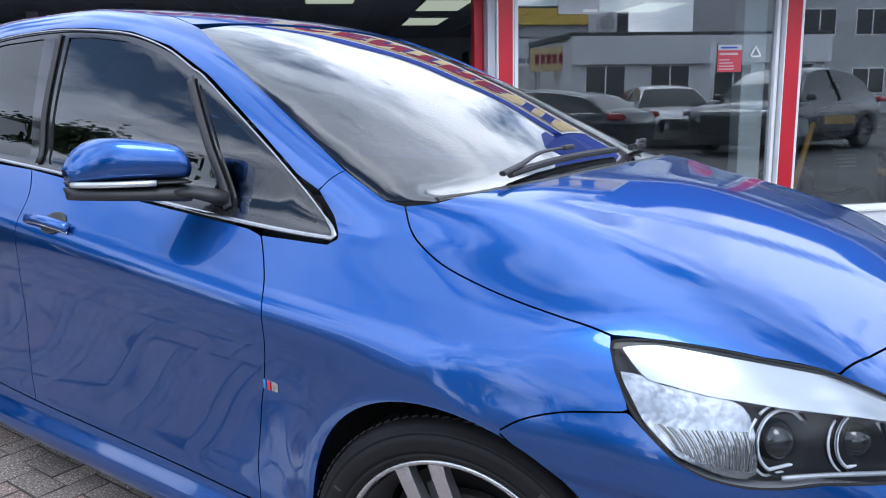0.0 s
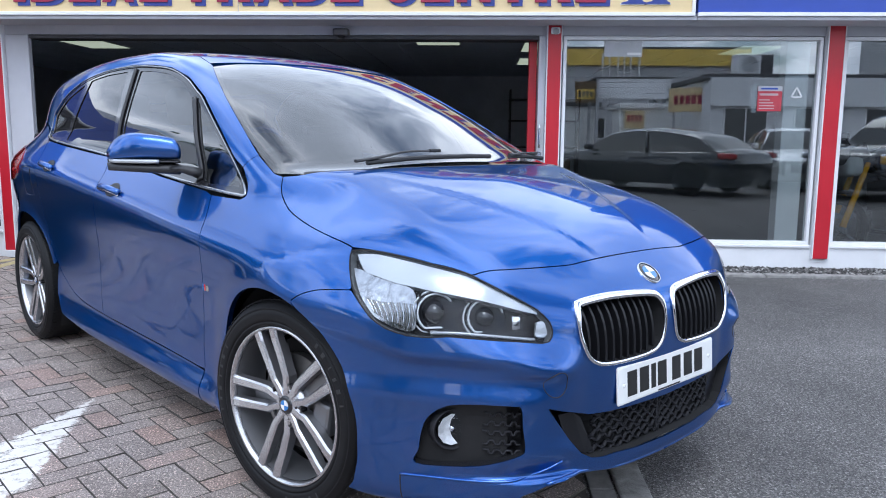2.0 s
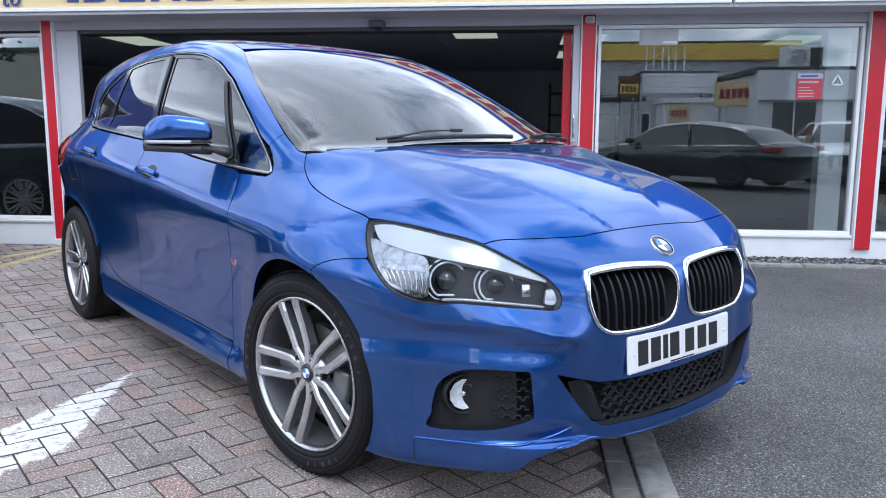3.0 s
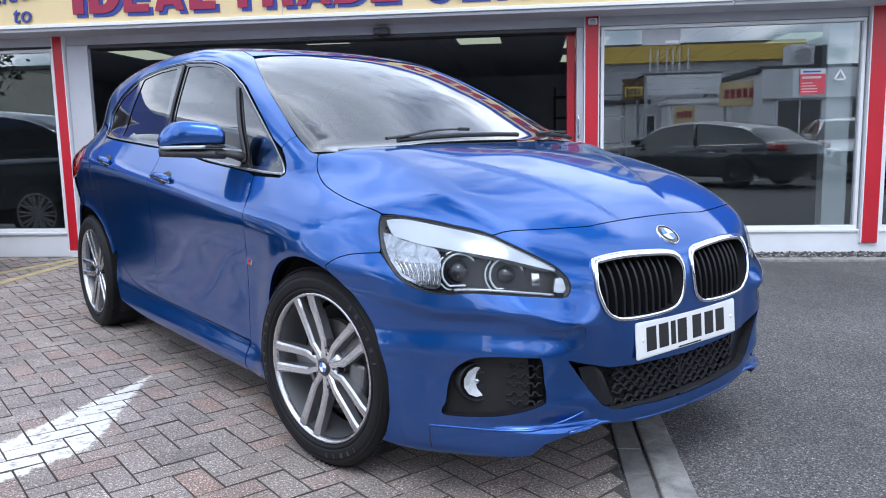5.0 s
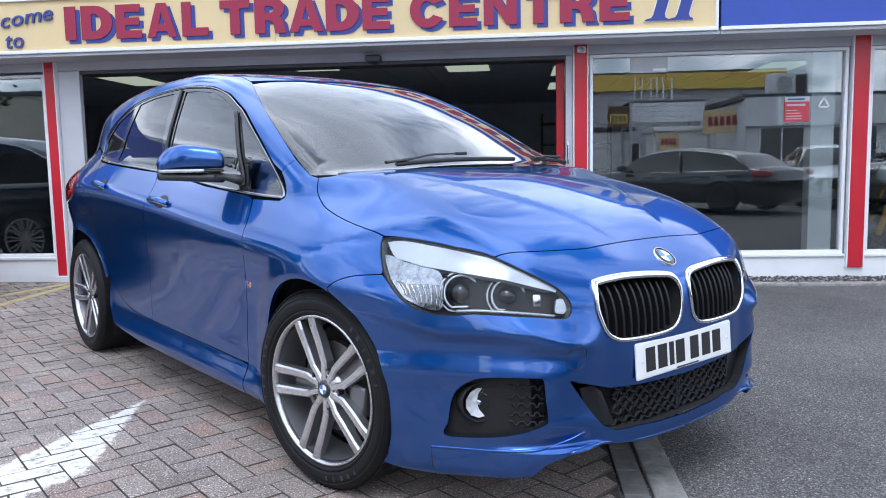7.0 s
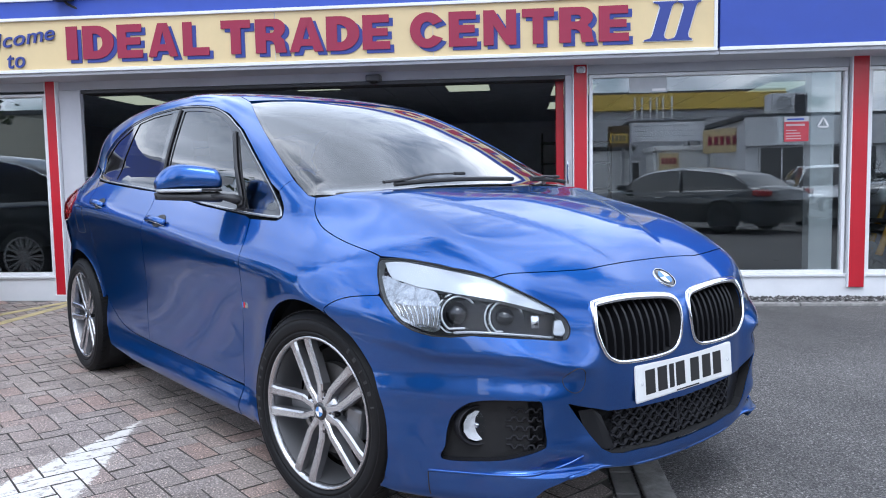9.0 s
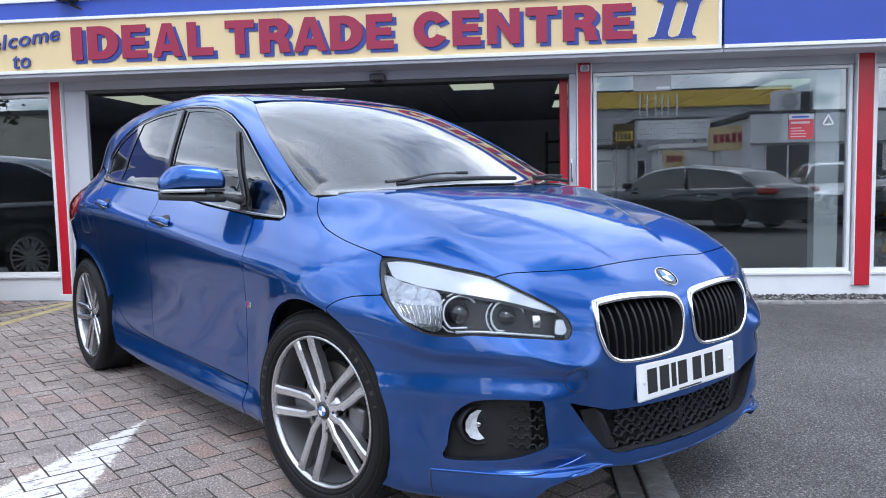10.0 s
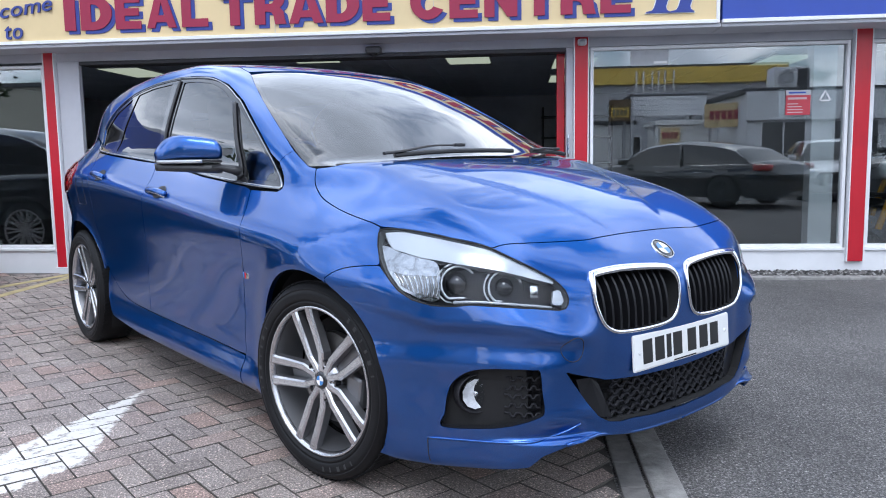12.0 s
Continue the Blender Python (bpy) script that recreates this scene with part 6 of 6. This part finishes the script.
def motorcycle(at, yaw):
    c = tagged(new("motorcycle"), "black naked motorcycle with amber panels behind the window", "motorcycle")
    c.matrix_world = pose(*at, 0, 0, yaw) @ pose(0, 0, 0, 8, 0, 0)
    YEL = surface("yellow_tank_paint", (.74, .36, .02), .25, var=.06, coat=1.0)
    for x in (.70, -.70):
        m = pose(x, 0, .31, 90, 0, 0)
        w = part("wheel", lathe_bm([(.235, -.05), (.29, -.06), (.31, -.02), (.31, .02), (.29, .06), (.235, .05)], 40, m), RUBBER, c, smooth=True)
        part("rim", lathe_bm([(.235, .05), (.245, .045), (.225, .03), (.225, -.03), (.245, -.045), (.235, -.05)], 40, m), BAR_BLACK, w, smooth=True)
        for k in range(5):
            part("spoke", box_bm((.03, -.014, -.014), (.23, .014, .014), .005, m=m @ pose(0, 0, 0, 0, 0, 72 * k)), ALLOY_DARK, w)
        part("brake_disc", lathe_bm([(.09, .062), (.15, .062), (.15, .056), (.09, .056)], 32, m), STEEL, w)
        part("hub", lathe_bm([(0, .07), (.04, .07), (.04, -.07), (0, -.07)], 16, m), ALLOY_DARK, w)
    for y in (-.10, .10):
        part("fork", tube_bm([(.70, y, .31), (.50, y, .78), (.44, y, .92)], (.032, .026, .024), 10), YEL, c, smooth=True)
    part("mudguard", tube_bm([(.42, 0, .52), (.58, 0, .645), (.74, 0, .655), (.92, 0, .56)], .055, 10, False, .4), TRIM_BLACK, c, smooth=True)
    part("headlight", box_bm((.48, -.12, .80), (.66, .12, .98), .05, 3), SILVER_RIM, c, smooth=True)
    part("nose_fairing", prism_bm([(.40, .98), (.60, 1.00), (.68, .90), (.62, 1.06), (.46, 1.12)], .20, Matrix(((1, 0, 0, 0), (0, 0, 1, .10), (0, 1, 0, 0), (0, 0, 0, 1))), .01), TRIM_BLACK, c)
    tank = part("tank", box_bm((-.10, -.15, .80), (.38, .15, 1.03), .09, 4), GLOSS_BLACK, c, smooth=True)
    for y in (-.168, .148):
        part("tank_panel", box_bm((.02, y, .90), (.36, y + .02, .98), .012, 2), YEL, tank, "amber side panel")
    part("seat", box_bm((-.72, -.13, .80), (-.08, .13, .90), .05, 3), TRIM_BLACK, c, smooth=True)
    part("tail", prism_bm([(-.60, .80), (-.95, .96), (-.98, 1.0), (-.62, .92)], .16, Matrix(((1, 0, 0, 0), (0, 0, 1, .08), (0, 1, 0, 0), (0, 0, 0, 1))), .01), TRIM_BLACK, c)
    part("engine", box_bm((-.25, -.18, .30), (.25, .18, .66), .06, 3), TRIM_BLACK, c, smooth=True)
    for k in range(4):
        part("cooling_fin", box_bm((.05, -.20, .50 + .035 * k), (.24, .20, .512 + .035 * k), .004), STEEL, c)
    for y in (-.14, .14):
        part("frame_tube", tube_bm([(.42, y * .4, .88), (.10, y, .72), (-.30, y, .60), (-.45, y, .45)], .025, 8), TRIM_BLACK, c, smooth=True)
        part("swing_arm", tube_bm([(-.22, y, .46), (-.70, y, .31)], .034, 8), YEL, c, smooth=True)
        part("handlebar", tube_bm([(.40, y * .3, 1.02), (.34, y * 2, 1.08), (.24, y * 2.8, 1.06)], .013, 8), TRIM_BLACK, c, smooth=True)
        part("mirror_stem", tube_bm([(.34, y * 2, 1.08), (.40, y * 2.4, 1.22)], .006, 6), TRIM_BLACK, c)
        part("mirror", box_bm((.38, y * 2.4 - .06, 1.20), (.41, y * 2.4 + .06, 1.27), .015, 2), TRIM_BLACK, c)
    part("exhaust", tube_bm([(.22, -.12, .50), (.26, -.17, .28), (-.1, -.19, .24), (-.45, -.20, .34), (-.85, -.21, .50)], (.022, .022, .025, .045, .05), 10), SATIN_CHROME, c, smooth=True)
    part("radiator", box_bm((.24, -.16, .48), (.29, .16, .76), .01), TRIM_BLACK, c)
    part("side_stand", tube_bm([(-.15, .12, .32), (-.10, .30, .03)], .012, 6), STEEL, c)
    return c


motorcycle((4.16, 4.80, 0), 188)

# ---------- across the street, seen in the glass ----------
OPP_WHITE = surface("white_render", (.88, .88, .87), .8, var=.1, scale=1.5)
OPP_GREY = surface("grey_render", (.45, .455, .47), .8, var=.12, scale=1.5)
OPP_YELLOW = surface("yellow_fascia", (.76, .53, .10), .6, var=.1, scale=1.5)
ROOF_DARK = surface("roof_felt", (.08, .08, .085), .85, var=.2, scale=2)


def building(x0, x1, y0, y1, h, wall_mat, label, bays, fascia=None, fascia_h=.6, floors=1, roof_mat=None):
    b = tagged(new("building"), label, "building")
    part("wall", box_bm((x0, y0, -.02), (x1, y1, h), .02), wall_mat, b)
    part("roof", box_bm((x0 - .15, y0 - .15, h), (x1 + .15, y1 + .15, h + .18), .02), roof_mat or ROOF_DARK, b)
    if fascia:
        f = part("fascia", box_bm((x0 - .1, y1, h - fascia_h), (x1 + .1, y1 + .25, h + .05), .01), fascia, b)
    step = (x1 - x0) / bays
    for k in range(bays):
        for fl_ in range(floors):
            xa, xb, za = x0 + step * (k + .18), x0 + step * (k + .82), .9 + 2.7 * fl_
            w = part("window", box_bm((xa, y1 - .02, za), (xb, y1 + .04, za + 1.25), .01), FRAME_WHITE, b)
            part("pane", box_bm((xa + .07, y1 + .03, za + .07), (xb - .07, y1 + .05, za + 1.18)), GLOSS_BLACK, w)
            part("mullion", box_bm(((xa + xb) / 2 - .03, y1 + .03, za + .07), ((xa + xb) / 2 + .03, y1 + .062, za + 1.18)), FRAME_WHITE, w)
    return b


OPP_CREAM = surface("cream_render", (.42, .40, .33), .8, var=.1, scale=1.5)
OPP_MID = surface("pale_grey_panel", (.78, .79, .81), .7, var=.1, scale=1.5)
building(0, 14.8, -44, -34.0, 5.85, OPP_GREY, "larger grey building with a yellow fascia behind", 8, OPP_YELLOW, .85, 1)
building(7.8, 17.2, -26, -16.0, 3.05, OPP_MID, "low pale grey shop across the street", 4, OPP_MID, .9)
building(3.3, 5.15, -28, -24.0, 2.40, OPP_WHITE, "small white annex across the street", 1, None, 0, 0)
shed = building(5.55, 8.10, -22.5, -20.0, 2.20, OPP_WHITE, "low white boarded shed across the street", 1, None, 0, 0, OPP_WHITE)
for z in np.arange(0, 1.30, .16):
    part("board", box_bm((5.45, -.03, z), (8.20, .03, z + .15), .008, m=pose(0, -19.86, 1.12, 32, 0, 0)), OPP_WHITE, shed)
part("shed_sign", box_bm((5.60, -19.78, 1.42), (6.35, -19.72, 2.10), .005), CREAM, shed)
for k in range(4):
    part("sign_bar", box_bm((5.68 + .15 * k, -19.73, 1.68), (5.78 + .15 * k, -19.705, 1.92)), LETTER_RED, shed)
building(-9.0, 3.0, -32, -24.0, 3.3, OPP_GREY, "low grey workshop across the street", 5, OPP_WHITE, .7)
building(20.9, 29.0, -34, -24.0, 7.4, OPP_GREY, "tall grey rendered house across the street", 3, None, 0, 2)
building(-32.0, -13.0, -30, -22.0, 4.5, OPP_CREAM, "plain cream rendered building across the street", 6, None, 0, 0)
building(-40.0, -34.0, -14, 2.0, 5.2, OPP_GREY, "grey terrace at the end of the street", 4, None, 0, 2)
canopy = tagged(new("canopy"), "pale grey boarded canopy with upright pipes across the street", "canopy")
for z in np.arange(2.62, 3.40, .21):
    part("board", box_bm((4.65, -21.1, z), (7.60, -21.0, z + .20), .01), OPP_MID, canopy)
part("canopy_roof", box_bm((4.6, -23.5, 3.40), (7.65, -20.98, 3.47), .01), ROOF_DARK, canopy)
for x in (4.7, 7.5):
    for y in (-21.08, -23.4):
        part("post", box_bm((x - .06, y - .06, -.02), (x + .06, y + .06, 3.40), .01), OPP_GREY, canopy)
for x in (4.92, 5.20, 5.55, 5.80, 6.05, 6.40):
    part("pipe", tube_bm([(x, -21.5, 3.46), (x, -21.5, 4.45)], .035, 8), FRAME_WHITE, canopy)
board2 = tagged(part("street_sign", box_bm((0, -.06, 2.0), (2.2, .06, 2.86), .01, m=pose(6.95, -18.3, 0, 0, 0, 52)), CREAM), "cream advertising board on two posts across the street", "sign")
for k in range(7):
    part("sign_bar", box_bm((.25 + .26 * k, .058, 2.28), (.42 + .26 * k, .075, 2.60), m=pose(6.95, -18.3, 0, 0, 0, 52)), LETTER_RED, board2)
for x in (.15, 2.05):
    part("sign_post", box_bm((x - .05, -.12, -.02), (x + .05, -.06, 2.86), .01, m=pose(6.95, -18.3, 0, 0, 0, 52)), OPP_GREY, board2)
aircon = tagged(new("air_conditioner"), "pale grey air conditioner on the flat roof across the street", "air conditioner")
part("casing", box_bm((8.75, -17.2, 3.21), (9.95, -16.4, 3.95), .03), OPP_MID, aircon)
part("fan_guard", lathe_bm([(.26, 0), (.27, .03), (.24, .03), (.23, .01), (0, .01)], 28, pose(9.15, -16.4, 3.58, -90, 0, 0)), OPP_GREY, aircon)
part("grating", box_bm((9.52, -16.43, 3.28), (9.90, -16.38, 3.88), .006), ROOF_DARK, aircon)
hang = tagged(new("hanging_sign"), "brown and yellow hanging sign on a grey post", "sign")
part("sign_board", box_bm((3.55, -19.06, 2.35), (4.35, -18.98, 3.15), .01), surface("brown_board", (.12, .075, .03), .6, var=.2, scale=6), hang)
part("sign_panel", box_bm((3.62, -18.99, 2.50), (4.28, -18.965, 2.85), .004), OPP_YELLOW, hang)
for k in range(4):
    part("sign_bar", box_bm((3.68 + .145 * k, -18.97, 2.56), (3.77 + .145 * k, -18.955, 2.78)), ROOF_DARK, hang)
part("sign_post", box_bm((4.35, -19.08, -.02), (4.45, -18.98, 3.25), .008), OPP_GREY, hang)


def tree(at, h, spread, seed, label):
    r = random.Random(seed)
    t = tagged(new("tree"), label, "tree")
    t.matrix_world = pose(*at)
    bark = bpy.data.materials.get("bark") or surface("bark", (.07, .055, .04), .9, var=.3, scale=12, fine=.5, fine_scale=60)
    leaf = bpy.data.materials.get("foliage") or surface("foliage", (.035, .06, .02), .7, var=.5, scale=3)
    part("trunk", tube_bm([(0, 0, -.05), (.05, .03, h * .25), (-.04, .06, h * .5), (0, 0, h * .8)], (.22, .17, .11, .04), 10), bark, t, smooth=True)
    tips = []
    for k in range(14):
        z = h * r.uniform(.28, .7)
        a = r.uniform(0, 6.28)
        d = spread * r.uniform(.5, 1)
        p = [(0, 0, z), (d * .5 * math.cos(a), d * .5 * math.sin(a), z + .12 * h), (d * math.cos(a), d * math.sin(a), z + h * r.uniform(.15, .3))]
        part("limb", tube_bm(p, (.07, .045, .015), 6), bark, t)
        tips += [p[1], p[2]]
    verts, faces = [], []
    for p in tips + [(0, 0, h * .85)] * 3:
        for _ in range(150):
            q = Vector(p) + Vector((r.gauss(0, spread * .2), r.gauss(0, spread * .2), r.gauss(0, h * .07)))
            u = Vector((r.gauss(0, 1), r.gauss(0, 1), r.gauss(0, 1))).normalized() * .13
            v = u.orthogonal().normalized() * .08
            i = len(verts)
            verts += [q - u, q + v, q + u, q - v]
            faces.append((i, i + 1, i + 2, i + 3))
    put_mesh("crown", data_mesh("crown", [tuple(v) for v in verts], faces), leaf, t)
    return t


tree((-20.5, 5.5, 0), 5.7, 2.8, 12, "bushy dark evergreen tree beyond the neighbouring shop")
tree((-9.5, -14.5, 0), 5.2, 2.6, 3, "bushy dark evergreen tree beyond the forecourt")
tree((-20.5, -13.0, 0), 5.8, 2.8, 5, "bushy dark evergreen tree beyond the forecourt")
tree((-13.5, -19.0, 0), 6.2, 3.0, 8, "bushy dark evergreen tree beyond the forecourt")

# ---------- paving blocks in herringbone, set at 45 degrees to the shop front ----------
PAVER, PAVER_FAR = paver("paving_block", False), paver("paving_block_far", True)
BLOCK_SIDE = surface("dark_block_edge", (.085, .075, .064), .95, var=.35, scale=9, fine=.4, fine_scale=200)
rnd = random.Random(11)
block_meshes = []
for k in range(6):
    bm = box_bm((-.0983, -.0483, -.05), (.0983, .0483, 0), .0022, 1)
    for v in bm.verts:
        if v.co.z > -.01:
            v.co.z += rnd.uniform(-.0012, .0008)
        v.co.x += rnd.uniform(-.0009, .0009)
        v.co.y += rnd.uniform(-.0009, .0009)
    bm.normal_update()
    # sides and bevels take a darker material than the top face
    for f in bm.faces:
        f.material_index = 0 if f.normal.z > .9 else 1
    me = bpy.data.meshes.new("paver")
    bm.to_mesh(me)
    bm.free()
    me.materials.append(PAVER)
    me.materials.append(BLOCK_SIDE)
    block_meshes.append(me)
turn = pose(0, 0, 0, 0, 0, 44.4)
near, far = [], []
for i in range(-70, 70):
    for j in range(-70, 70):
        d = (i - j) % 4
        if d not in (0, 2):
            continue
        local = ((i + 1) * .1, (j + .5) * .1, 0) if d == 0 else ((i + .5) * .1, j * .1, 90)
        c = turn @ Vector((local[0] + .0405, local[1] + .012, 0))
        if not (-6.3 < c.x < .45 and -4.42 < c.y < 4.02):
            continue
        m = pose(c.x, c.y, rnd.uniform(-.0016, .0014), rnd.gauss(0, .35), rnd.gauss(0, .35), 44.4 + local[2] + rnd.gauss(0, .35))
        (near if -2.05 < c.x < -.35 and -1.15 < c.y < .95 else far).append(m)
far += near[300:]
for m in near[:300]:
    b = new("paver", rnd.choice(block_meshes))
    b.parent = bed
    b.matrix_world = m
proto = [(np.array([tuple(v.co) for v in me.vertices]), [tuple(p.vertices) for p in me.polygons], [p.material_index for p in me.polygons]) for me in block_meshes]
verts, faces, kinds, at = [], [], [], 0
for m in far:
    v, f, k = rnd.choice(proto)
    kinds += k
    a = np.array(m)
    w = v @ a[:3, :3].T + a[:3, 3]
    w[:, 0] = np.minimum(w[:, 0], .402)
    verts.append(w)
    faces += [tuple(i + at for i in q) for q in f]
    at += len(v)
rest = put_mesh("pavers", data_mesh("pavers", np.vstack(verts), faces), (PAVER_FAR, BLOCK_SIDE), bed)
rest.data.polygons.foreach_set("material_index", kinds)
tagged(rest, "grey and reddish paving blocks", kind="stuff")
